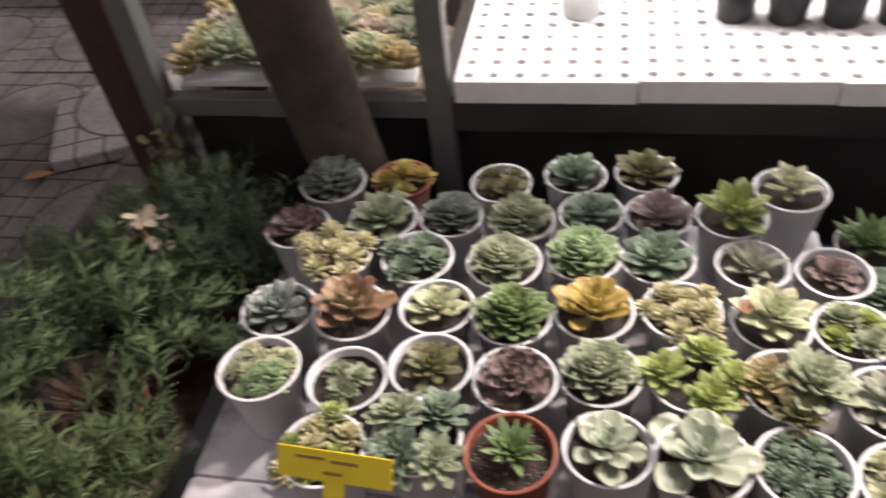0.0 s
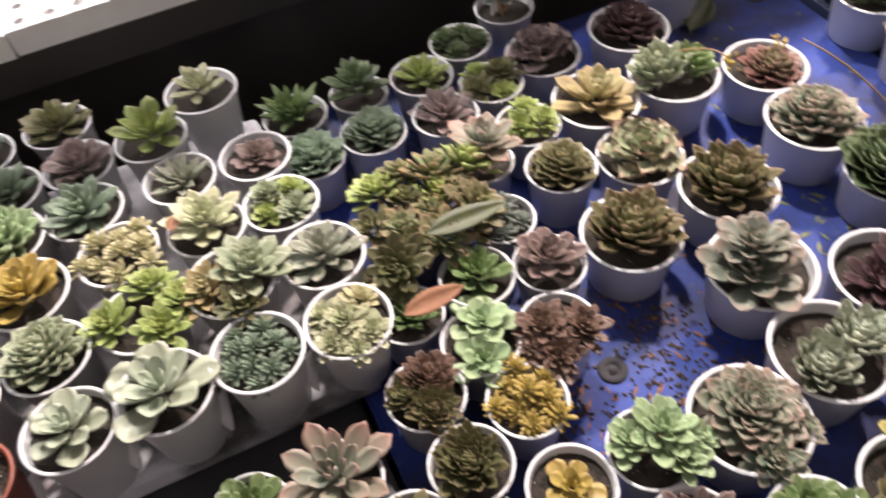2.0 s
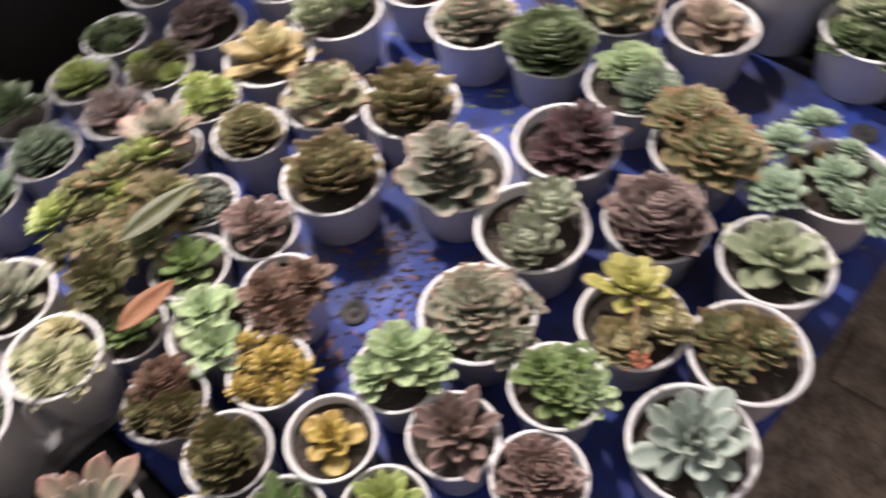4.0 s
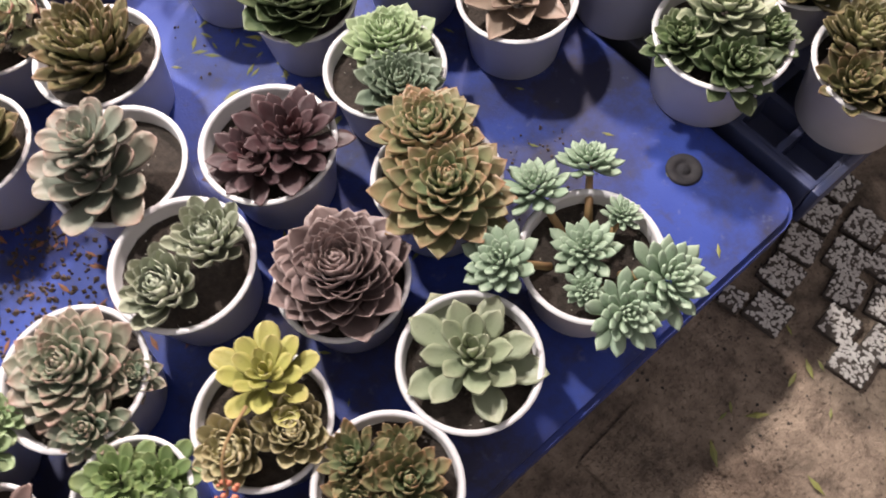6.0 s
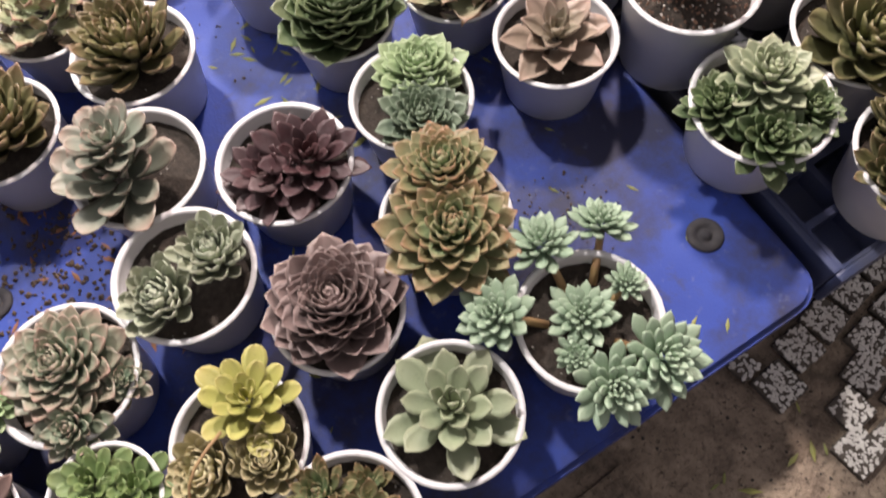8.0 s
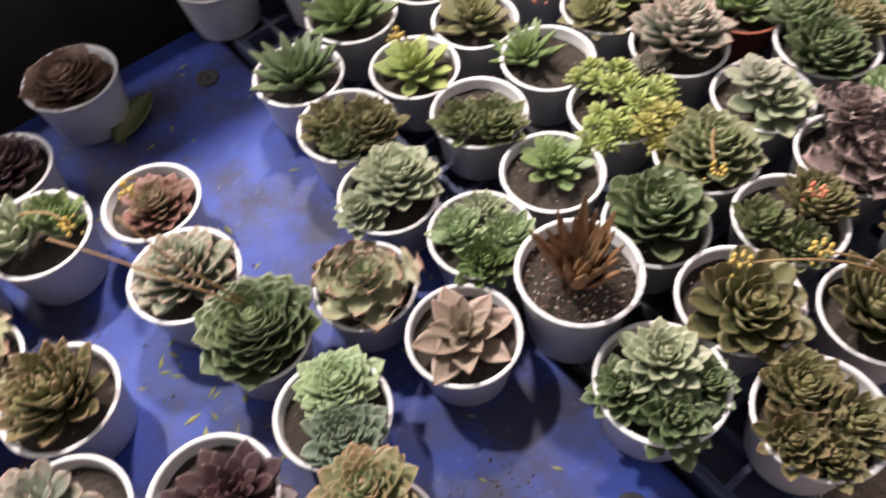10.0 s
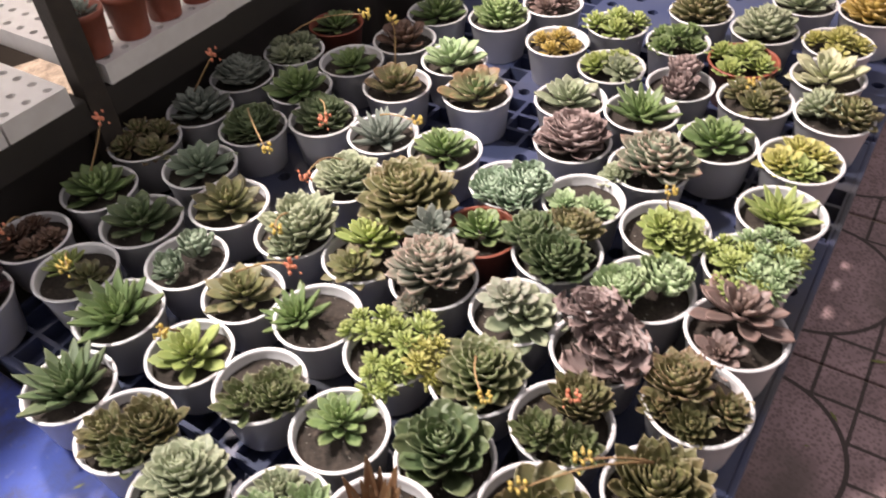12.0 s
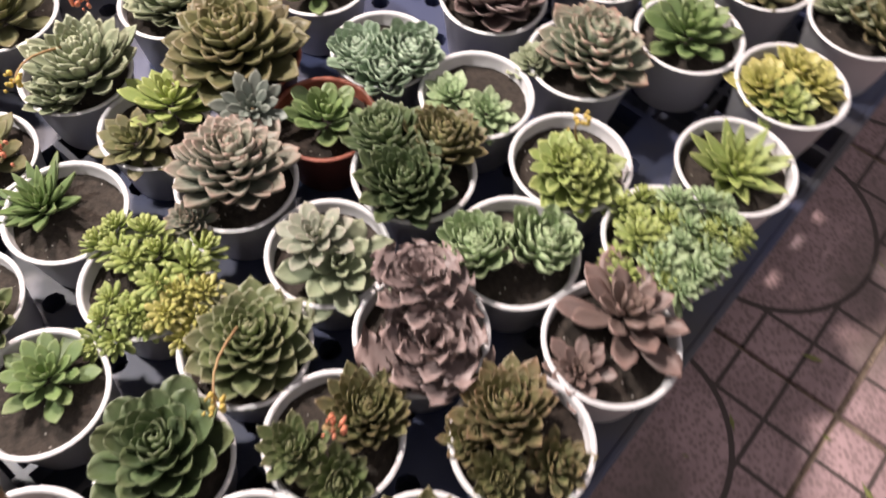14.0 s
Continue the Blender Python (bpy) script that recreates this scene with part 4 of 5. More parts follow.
# ---- tree ----
def tree():
    e = thing("tree", (-1.66, 1.12, 0), "leaning street tree trunk with rough brown bark", "tree")
    V, Fc = [], []
    n, seg = 44, 28
    for i in range(n + 1):
        z = 2.6 * i / n
        cx, cy = -.19 * z - .012 * math.sin(z * 4), .02 * z
        r = .062 + .010 * z + .05 * math.exp(-z / .06)
        for k in range(seg):
            a = 2 * math.pi * k / seg
            q = r * (1 + .06 * noise.noise((math.cos(a) * 2, math.sin(a) * 2, z * 5)) + .035 * noise.noise((math.cos(a) * 9, math.sin(a) * 9, z * 6)))
            V.append((cx + q * math.cos(a), cy + q * math.sin(a), z))
    for i in range(n):
        for k in range(seg):
            k2 = (k + 1) % seg
            Fc.append((i * seg + k, i * seg + k2, (i + 1) * seg + k2, (i + 1) * seg + k))
    put("trunk", mesh_of("trunk", V, Fc, BARK), e)


tree()


def leaning_plank():
    e = thing("wooden_plank", (-2.185, 1.27, 0), "reddish brown wooden plank leaning beside the bench post", "plank")
    bm = bmesh.new()
    box(bm, -.045, .045, -.02, .02, 0, 1.3, .004)
    part("board", bm, RED_WOOD, e).matrix_basis = pose(0.0, 0, 0, 0, -2, 0)


leaning_plank()


# ---- feathery bushes beside the tray ----
def feathery_bush(x, y, spread, height, mat, stems, label):
    e = thing("feathery_bush", (x, y, 0), label, "bush", "feathery bushes beside the tray")
    v, f = lathe([(0, 0), (.07, 0), (.072, .004), (.088, .10), (.094, .10), (.094, .112), (.087, .112), (.082, .09), (0, .09)], 28)
    put("pot", mesh_of("pot", v, f, POT_CLAY), e)
    rng = random.Random(int((x + y) * 1000))
    V, Fc = [], []
    for s in range(stems):
        a, reach = rng.uniform(0, 6.283), spread * math.sqrt(rng.random())
        top = height * rng.uniform(.45, 1.05) * (1 - .35 * (reach / spread) ** 2)
        p0 = Vector((.04 * math.cos(a), .04 * math.sin(a), .09))
        p1 = Vector((reach * math.cos(a), reach * math.sin(a), max(.06, top)))
        if math.hypot(x + p1.x + 2.03, y + p1.y - .685) < .075:
            continue
        path = [p0.lerp(p1, q) + Vector((0, 0, .06 * math.sin(math.pi * q * .8))) for q in (0, .25, .5, .75, 1)]
        tv, tf = tube(path, [.002, .0018, .0015, .0012, .0008], 3)
        b = len(V)
        V += tv
        Fc += [tuple(b + i for i in q) for q in tf]
        for k in range(34):
            q = .28 + .72 * k / 33
            i = min(3, int(q * 4))
            c = path[i].lerp(path[i + 1], q * 4 - i)
            d = Vector((rng.uniform(-1, 1), rng.uniform(-1, 1), rng.uniform(-.2, .9))).normalized() * rng.uniform(.022, .045)
            side = d.cross(Vector((0, 0, 1))).normalized() * .0017
            b = len(V)
            V += [c - side, c + side, c + d * .5 + Vector((0, 0, .0016)), c + d, c + d * .5 - Vector((0, 0, .0008)) + side * 1.3]
            Fc += [(b, b + 2, b + 3), (b + 1, b + 3, b + 2), (b, b + 3, b + 4), (b + 1, b + 4, b + 3)]
    put("foliage", mesh_of("foliage", V, Fc, mat), e)


# ---- potted succulents ----
potted(-1.603, 0.549, 0.3112, 0.103, "tall", "tray", "tuft", "cream", 1.15, 9, second="lime")
potted(-1.495, 0.575, 0.3142, 0.106, "tall", "tray", "small", "bluegreen", crowns=((-0.51, 0.45, 0.83, "sage"), (0.37, 0.56, 0.88), (-0.31, -0.52, 0.78), (0.48, -0.56, 0.76, "sage")), split=True)
potted(-1.387, 0.566, 0.3138, 0.106, "clay_tall", "tray", "spiky", "green", 0.82, 1, stones="gravel", up=.08, split=True)
potted(-1.280, 0.584, 0.3101, 0.102, "tall", "tray", "paddle", "milky", 1.0, 1, split=True)
potted(-1.179, 0.579, 0.3133, 0.105, "tall", "tray", "paddle", "milky", 1.25, 1, split=True)
potted(-1.077, 0.579, 0.3133, 0.105, "tall", "tray", "bead", "bluegreen", 0.92, 10)
potted(-0.975, 0.573, 0.3090, 0.101, "tall", "tray", "small", "pale", crowns=((-0.06, 0.02, 0.58), (0.36, -0.46, 0.46), (-0.48, -0.36, 0.42), (-0.05, -0.72, 0.38), (0.42, 0.42, 0.46, "cream"), (-0.42, 0.40, 0.42)))
potted(-1.716, 0.653, 0.3158, 0.108, "tall", "tray", "tuft", "pale", crowns=((-0.30, 0.10, 0.46), (0.32, 0.15, 0.44), (0.02, -0.34, 0.44, "mint"), (0.42, -0.28, 0.38, "mint")), split=True)
potted(-1.600, 0.651, 0.3106, 0.103, "tall", "tray", "small", "sage", 0.72, 3)
potted(-1.498, 0.678, 0.3141, 0.106, "tall", "tray", "open", "olive", 0.85, 1, second="green", split=True)
potted(-1.392, 0.668, 0.3123, 0.104, "tall", "tray", "curly", "brownpurple", 0.95, 1, split=True)
potted(-1.291, 0.688, 0.3086, 0.101, "tall", "tray", "ros", "sage", 1.02, 1, split=True)
potted(-1.185, 0.690, 0.3085, 0.101, "tall", "tray", "small", "lime", crowns=((-0.66, 0.09, 0.80), (0.37, 0.73, 0.71), (0.37, -0.58, 0.85), (0.93, 0.00, 0.63)), split=True)
potted(-1.078, 0.685, 0.3153, 0.107, "tall", "tray", "small", "peach", crowns=((-0.44, 0.01, 0.66), (0.43, -0.01, 0.84, "sage"), (0.06, -0.74, 0.56, "olive")), split=True)
potted(-0.970, 0.673, 0.3118, 0.104, "tall", "tray", "open", "silver", 1.05, 1, split=True)
potted(-1.724, 0.756, 0.3133, 0.105, "tall", "tray", "open", "bluegrey", 1.05, 1)
potted(-1.621, 0.758, 0.3152, 0.107, "tall", "tray", "spoon", "redgreen", 1.15, 1, up=.08)
potted(-1.508, 0.779, 0.3111, 0.103, "tall", "tray", "open", "pale", 0.92, 1)
potted(-1.406, 0.769, 0.3130, 0.105, "tall", "tray", "ros", "green", 1.05, 1)
potted(-1.302, 0.787, 0.3135, 0.106, "tall", "tray", "spoon", "gold", 1.1, 1)
potted(-1.191, 0.797, 0.3103, 0.102, "tall", "tray", "tuft", "cream", 1.15, 9)
potted(-1.083, 0.789, 0.3071, 0.099, "tall", "tray", "open", "pale", 1.1, 1, up=.1)
potted(-0.988, 0.782, 0.3072, 0.099, "tall", "tray", "small", "lime", 0.95, 4, second="sage")
potted(-1.672, 0.862, 0.3158, 0.108, "tall", "tray", "tuft", "cream", 1.2, 9, up=.1)
potted(-1.552, 0.870, 0.3130, 0.105, "tall", "tray", "small", "bluegreen", 1.0, 5)
potted(-1.427, 0.868, 0.3136, 0.106, "tall", "tray", "ros", "sage", 0.98, 1)
potted(-1.318, 0.888, 0.3133, 0.105, "tall", "tray", "ros", "mint", 1.05, 1)
potted(-1.218, 0.892, 0.3095, 0.102, "tall", "tray", "open", "bluegreen", 1.15, 1)
potted(-0.993, 0.883, 0.3060, 0.098, "tall", "tray", "open", "brownpurple", 0.75, 1)
potted(-1.752, 0.929, 0.3075, 0.100, "tall", "tray", "curly", "brownpurple", 1.0, 1)
potted(-1.621, 0.952, 0.3124, 0.105, "tall", "tray", "open", "sage", 1.15, 1)
potted(-1.519, 0.968, 0.3060, 0.098, "tall", "tray", "ros", "bluegrey", 1.0, 1)
potted(-1.411, 0.966, 0.3065, 0.098, "tall", "tray", "ros", "sage", 1.05, 1)
potted(-1.310, 0.986, 0.3060, 0.098, "tall", "tray", "open", "bluegreen", 1.05, 1)
potted(-1.213, 0.989, 0.3060, 0.098, "tall", "tray", "spoon", "purplegrey", 1.05, 1)
potted(-1.112, 0.988, 0.3096, 0.102, "tall", "tray", "star", "lime", 1.15, 1, up=.1)
potted(-1.722, 1.031, 0.3156, 0.108, "tall", "tray", "ros", "bluegrey", 1.05, 1)
potted(-1.613, 1.056, 0.3060, 0.098, "clay_tall", "tray", "small", "gold", 1.0, 5, second="yellowlime")
potted(-1.452, 1.052, 0.3060, 0.098, "tall", "tray", "small", "olivebrown", 0.95, 4)
potted(-1.338, 1.078, 0.3060, 0.098, "tall", "tray", "open", "bluegreen", 1.1, 1)
potted(-1.229, 1.087, 0.3060, 0.098, "tall", "tray", "open", "olive", 1.1, 1)
potted(-1.025, 1.044, 0.3148, 0.107, "tall", "tray", "star", "pale", 0.85, 1, up=.1)
potted(-1.094, 0.892, 0.3060, 0.098, "tall", "tray", "spiky", "silver", 1.0, 1)
potted(-0.911, 1.000, 0.2510, 0.100, "small", "one", "spiky", "green", 1.15, 1, up=.1, split=True)
potted(-0.915, 0.905, 0.2440, 0.092, "small", "one", "ros", "turquoise", 1.1, 1, split=True)
potted(-0.821, 0.906, 0.2497, 0.099, "small", "one", "ros", "bluegreen", 1.0, 1, split=True)
potted(-0.714, 0.886, 0.2510, 0.100, "small", "one", "star", "purplegrey", 1.15, 1, split=True)
potted(-0.706, 0.782, 0.2417, 0.089, "small", "one", "lotus", "pink", 1.35, 1, up=.35, split=True)
potted(-0.618, 0.811, 0.2471, 0.095, "small", "one", "small", "lime", 0.9, 3, up=.1)
potted(-0.807, 1.004, 0.2441, 0.092, "small", "one", "open", "darkgreen", 1.2, 1, up=.2, split=True)
potted(-0.708, 0.986, 0.2510, 0.100, "small", "one", "open", "lime", 1.05, 1, split=True)
potted(-0.622, 0.918, 0.2498, 0.099, "small", "one", "small", "olive", 1.1, 4, second="lime")
potted(-0.507, 0.807, 0.2480, 0.130, "bowl", "one", "lotus", "peach", 1.12, 1, split=True)
pot_c = potted(-0.380, 0.796, 0.2514, 0.135, "bowl", "one", "quill", "sage", 1.05, 2, second="green", turn=155, split=True)
world_stalk(pot_c, (-0.380, 0.796, .29), (-0.341, 0.729, 0.3), "yellow", .012)
potted(-0.513, 0.684, 0.2422, 0.121, "bowl", "one", "curly", "frilled", 1.2, 1, split=True)
potted(-0.623, 0.710, 0.2510, 0.100, "small", "one", "ros", "olive", 1.0, 1, split=True)
potted(-0.604, 0.570, 0.2482, 0.130, "bowl", "one", "quill", "olivebrown", crowns=((0.02, 0.01, 1.00),), split=True)
potted(-0.451, 0.577, 0.2486, 0.131, "bowl", "one", "quill", "olivebrown", 1.05, 1, split=True)
potted(-0.501, 0.451, 0.2501, 0.133, "bowl", "one", "spoon", "silverblue", crowns=((-0.26, -0.06, 0.86), (-0.12, 0.18, 0.66, "silverblue", "spoon", 0.2)), split=True)
potted(-0.381, 0.374, 0.2510, 0.134, "bowl", "one", "open", "darkpurple", crowns=((0.25, -0.20, 0.78), (-0.28, -0.10, 0.66)), split=True)
potted(-0.511, 0.325, 0.2505, 0.134, "bowl", "one", "ball", "milky", crowns=((-0.36, -0.20, 0.60), (0.44, -0.04, 0.58)), split=True)
potted(-0.638, 0.300, 0.2484, 0.130, "bowl", "one", "ros", "sagepink", crowns=((0.06, 0.06, 0.72), (0.57, -0.47, 0.35), (-0.15, -0.69, 0.49)), split=True)
potted(-0.411, 0.222, 0.2437, 0.123, "bowl", "one", "dense", "purplegrey", 1.1, 1, split=True)
pot_c = potted(-0.538, 0.167, 0.2419, 0.120, "bowl", "one", "ball", "yellowlime", crowns=((0.37, 0.30, 0.71, "yellowlime", "spoon", 0.12), (-0.49, -0.11, 0.56, "cream"), (0.22, -0.40, 0.56, "cream")), split=True)
world_stalk(pot_c, (-0.538, 0.167, .29), (-0.589, 0.128, 0.27), "orange", .012)
potted(-0.652, 0.181, 0.2510, 0.100, "small", "one", "spoon", "green", crowns=((0.02, 0.36, 0.63), (0.50, -0.08, 0.58), (-0.16, -0.20, 0.60), (0.27, -0.61, 0.53, "mint")), split=True)
potted(-0.746, 0.319, 0.2468, 0.095, "small", "one", "spoon", "mint", up=.1, crowns=((0.29, 0.12, 0.80), (0.41, -0.53, 0.59), (-0.39, 0.21, 0.57), (0.93, -0.26, 0.46)), split=True)
potted(-0.758, 0.228, 0.2465, 0.095, "small", "one", "star", "brownpurple", 1.2, 1, split=True)
potted(-0.840, 0.320, 0.2471, 0.095, "small", "one", "paddle", "gold", 0.75, 1, split=True)
potted(-0.832, 0.426, 0.2453, 0.093, "small", "one", "tuft", "gold", 1.1, 9)
potted(-0.928, 0.484, 0.2454, 0.093, "small", "one", "quill", "brown", crowns=((0.23, 0.31, 0.68), (-0.40, 0.11, 0.55, "olive"), (0.01, -0.42, 0.63, "olivebrown")), split=True)
potted(-0.919, 0.389, 0.2454, 0.093, "small", "one", "quill", "olive", 1.02, 1, split=True)
potted(-1.049, 0.433, 0.2469, 0.095, "small", "one", "lotus", "pink", 1.45, 1, up=.1, split=True)
potted(-0.843, 0.517, 0.2468, 0.095, "small", "one", "paddle", "mint", crowns=((0.24, 0.37, 0.77), (-0.19, -0.52, 0.83)), split=True)
potted(-0.754, 0.493, 0.2476, 0.096, "small", "one", "small", "brown", crowns=((-0.37, 0.09, 0.69), (0.42, -0.31, 0.66), (-0.40, -0.72, 0.63), (-0.75, -0.28, 0.52)), split=True)
potted(-0.716, 0.579, 0.2450, 0.093, "small", "one", "spoon", "brownpurple", 1.05, 1, up=.1, split=True)
potted(-0.805, 0.603, 0.2472, 0.096, "small", "one", "spoon", "green", 1.0, 1, split=True)
potted(-0.843, 0.713, 0.2440, 0.092, "small", "one", "small", "orangegreen", up=.22, crowns=((-0.53, 1.27, 0.85, "lime"), (-0.39, -0.34, 0.92), (1.18, 1.13, 0.96), (2.14, 1.07, 0.89, "lime"), (0.55, -0.16, 1.04), (1.64, -0.56, 0.89, "olivebrown"), (-0.98, -1.44, 0.92, "olive"), (0.49, -1.12, 0.85), (0.10, 0.60, 0.80, "olive"), (0.95, 0.45, 0.78, "lime"), (1.50, 0.30, 0.75), (-0.25, -0.90, 0.75, "olive"), (1.20, -1.00, 0.70, "olivebrown"), (0.30, 1.55, 0.75, "olive"), (-1.05, 0.10, 0.70, "olive")))
potted(-0.731, 0.675, 0.2407, 0.088, "small", "one", "bead", "bluegrey", 0.95, 5)
potted(-0.901, 0.594, 0.2407, 0.088, "small", "one", "spiky", "green", 1.05, 1, split=True)
potted(-1.144, 0.446, 0.2414, 0.089, "small", "one", "spoon", "green", 1.0, 1, split=True)
potted(-1.002, 0.347, 0.2468, 0.095, "small", "one", "open", "olive", 1.05, 1, split=True)
potted(-0.926, 0.298, 0.2407, 0.088, "small", "one", "star", "green", 1.1, 1, split=True)
potted(-0.854, 0.230, 0.2407, 0.088, "small", "one", "open", "lime", 1.0, 1, split=True)
potted(-0.737, 0.137, 0.2480, 0.096, "small", "one", "ros", "brownpurple", 0.95, 1, split=True)
potted(-0.615, 0.047, 0.2460, 0.126, "bowl", "one", "spoon", "paleblue", 1.05, 1, split=True)
potted(-0.494, 0.056, 0.2446, 0.124, "bowl", "one", "quill", "orangegreen", crowns=((-0.10, 0.52, 0.51), (0.21, -0.11, 0.57), (-0.39, 0.13, 0.47), (0.44, 0.31, 0.33)), split=True)
potted(-0.377, 0.090, 0.2454, 0.126, "bowl", "one", "lotus", "sage", crowns=((0.04, 0.02, 0.96),), split=True)
potted(-0.234, 0.090, 0.2487, 0.131, "bowl", "one", "finger", "turquoise", up=.1, crowns=((-0.98, 0.68, 0.48), (0.06, 1.14, 0.46), (0.90, 0.95, 0.42), (-0.07, 0.06, 0.44), (-0.31, -0.84, 0.48), (0.40, -0.89, 0.53), (0.67, 0.12, 0.26), (-0.45, -0.30, 0.26)))
potted(-0.284, 0.241, 0.2450, 0.125, "bowl", "one", "ros", "orangegreen", crowns=((0.28, 0.50, 0.72, "orangegreen", "ros", 0.12), (-0.10, -0.34, 0.89)), split=True)
potted(-0.273, 0.621, 0.2505, 0.134, "bowl", "one", "ros", "sagepink", 0.95, 1, split=True)
pot_a = potted(-0.250, 0.501, 0.2418, 0.120, "bowl", "one", "dense", "darkgreen", crowns=((0.04, 0.03, 1.13),), split=True)
potted(-0.124, 0.472, 0.2428, 0.121, "bowl", "one", "curly", "frilled", 1.15, 1, split=True)
potted(-0.241, 0.371, 0.2447, 0.125, "bowl", "one", "ros", "greenred", crowns=((0.30, 0.25, 0.66, "mint"), (-0.08, -0.46, 0.64, "bluegreen")), split=True)
potted(-0.083, 0.348, 0.2467, 0.128, "bowl", "one", "kite", "pinkbeige", 1.05, 1, split=True)
pot_c = potted(-0.250, 0.749, 0.2448, 0.125, "bowl", "one", "ros", "wine", crowns=((0.05, -0.14, 0.74),), split=True)
world_stalk(pot_c, (-0.250, 0.749, .29), (-0.271, 0.718, 0.31), "yellow", .012)
potted(-0.371, 0.928, 0.2478, 0.129, "bowl", "one", "ros", "darkpurple", 0.9, 1, split=True)
potted(-0.231, 1.023, 0.2514, 0.135, "bowl", "one", "dense", "brown", crowns=((-0.08, -0.12, 0.86),), split=True)
potted(-0.516, 0.948, 0.2418, 0.120, "bowl", "one", "curly", "purplegrey", 1.05, 1, split=True)
potted(-0.620, 1.031, 0.2510, 0.100, "small", "one", "small", "darkgreen", 0.95, 4)
potted(-0.516, 1.078, 0.2510, 0.100, "small", "one", "spoon", "bluegrey", 1.2, 2, up=.35, split=True)
potted(0.018, 0.434, 0.2466, 0.127, "bowl", "two", "quill", "mint", crowns=((-0.27, 0.24, 0.54), (0.26, -0.46, 0.56), (-0.35, -0.53, 0.56, "green"), (0.31, 0.28, 0.50, "sage")), split=True)
potted(0.046, 0.307, 0.2845, 0.139, "small", "two", "tall", "straw", 1.42, 1, stones="gravel", split=True)
potted(0.143, 0.443, 0.2485, 0.130, "bowl", "two", "open", "green", crowns=((0.19, 0.13, 0.77),), split=True)
potted(-0.025, 0.556, 0.2456, 0.126, "bowl", "two", "ros", "sage", crowns=((0.23, 0.04, 0.80), (-0.61, -0.01, 0.51)), split=True)
potted(0.003, 0.679, 0.2494, 0.132, "bowl", "two", "quill", "olive", crowns=((-0.21, 0.17, 0.61), (0.25, -0.42, 0.64), (-0.28, -0.42, 0.54, "moss")), split=True)
potted(0.144, 0.579, 0.2477, 0.129, "bowl", "two", "quill", "moss", crowns=((-0.46, -0.06, 0.58), (-0.03, -0.50, 0.62)), split=True)
potted(0.279, 0.462, 0.2491, 0.131, "bowl", "two", "tuft", "lime", crowns=((0.13, 0.57, 0.57), (0.46, -0.31, 0.61), (-0.71, -0.16, 0.48), (0.10, -0.94, 0.48, "yellowlime"), (-0.20, -0.38, 0.42)))
potted(0.177, 0.308, 0.2456, 0.126, "bowl", "two", "cabbage", "darkgreen", crowns=((0.05, 0.06, 1.10),), split=True)
potted(0.028, 0.171, 0.2540, 0.139, "bowl", "two", "ros", "darkgreen", crowns=((0.12, 0.14, 0.60, "sage", "ros", 0.08), (-0.50, 0.24, 0.53), (-0.31, -0.45, 0.57), (0.39, -0.42, 0.48)), split=True)
pot_c = potted(0.299, 0.336, 0.2488, 0.131, "bowl", "two", "ros", "moss", crowns=((0.07, -0.03, 0.96),), split=True)
world_stalk(pot_c, (0.299, 0.336, .29), (0.234, 0.285, 0.31), "yellow", .012)
potted(0.162, 0.180, 0.2530, 0.138, "bowl", "two", "cabbage", "olive", crowns=((-0.11, -0.19, 1.01),), split=True)
pot_c = potted(0.290, 0.209, 0.2495, 0.132, "bowl", "two", "quill", "olive", crowns=((0.50, -0.12, 0.63), (-0.47, 0.25, 0.53, "moss"), (-0.37, -0.44, 0.53, "moss")), split=True)
world_stalk(pot_c, (0.290, 0.209, .29), (0.287, 0.196, 0.31), "orange", .012)
potted(0.115, 0.046, 0.2517, 0.135, "bowl", "two", "quill", "olive", crowns=((0.06, 0.38, 0.64), (0.14, -0.31, 0.59), (-0.60, 0.03, 0.55, "olivebrown"), (-0.42, -0.44, 0.48)), split=True)
pot_b = potted(0.260, 0.074, 0.2481, 0.130, "bowl", "two", "quill", "olive", 1.08, 1, split=True)
potted(0.399, 0.077, 0.2528, 0.137, "bowl", "two", "quill", "olivebrown", crowns=((0.15, 0.36, 0.67), (0.04, -0.49, 0.46), (-0.54, -0.07, 0.46, "olive"), (-0.43, 0.54, 0.39)), split=True)
potted(0.011, 0.805, 0.2471, 0.128, "bowl", "two", "spiky", "darkgreen", 1.3, 1, split=True)
pot_c = potted(0.137, 0.705, 0.2456, 0.126, "bowl", "two", "open", "lime", 1.0, 1, split=True)
world_stalk(pot_c, (0.137, 0.705, .29), (0.102, 0.687, 0.33), "yellow", .012)
potted(0.278, 0.589, 0.2487, 0.131, "bowl", "two", "spiky", "lime", crowns=((-0.16, 0.48, 1.04, "green"),), split=True)
potted(0.425, 0.349, 0.2495, 0.132, "bowl", "two", "lotus", "sage", crowns=((-0.10, -0.28, 0.80), (-0.10, 0.10, 0.56, "silver", "lotus", 0.2)), split=True)
potted(0.420, 0.217, 0.2521, 0.136, "bowl", "two", "curly", "purplegrey", crowns=((-0.11, -0.24, 0.86), (0.37, 0.38, 0.72, "purplegrey", "curly", 0.2)), split=True)
potted(0.534, 0.071, 0.2540, 0.139, "bowl", "two", "lotus", "brownpurple", crowns=((0.37, 0.07, 0.91), (-0.65, 0.10, 0.46)), split=True)
potted(0.552, 0.204, 0.2533, 0.138, "bowl", "two", "ball", "mint", crowns=((-0.39, 0.39, 0.63), (0.23, -0.23, 0.63)), split=True)
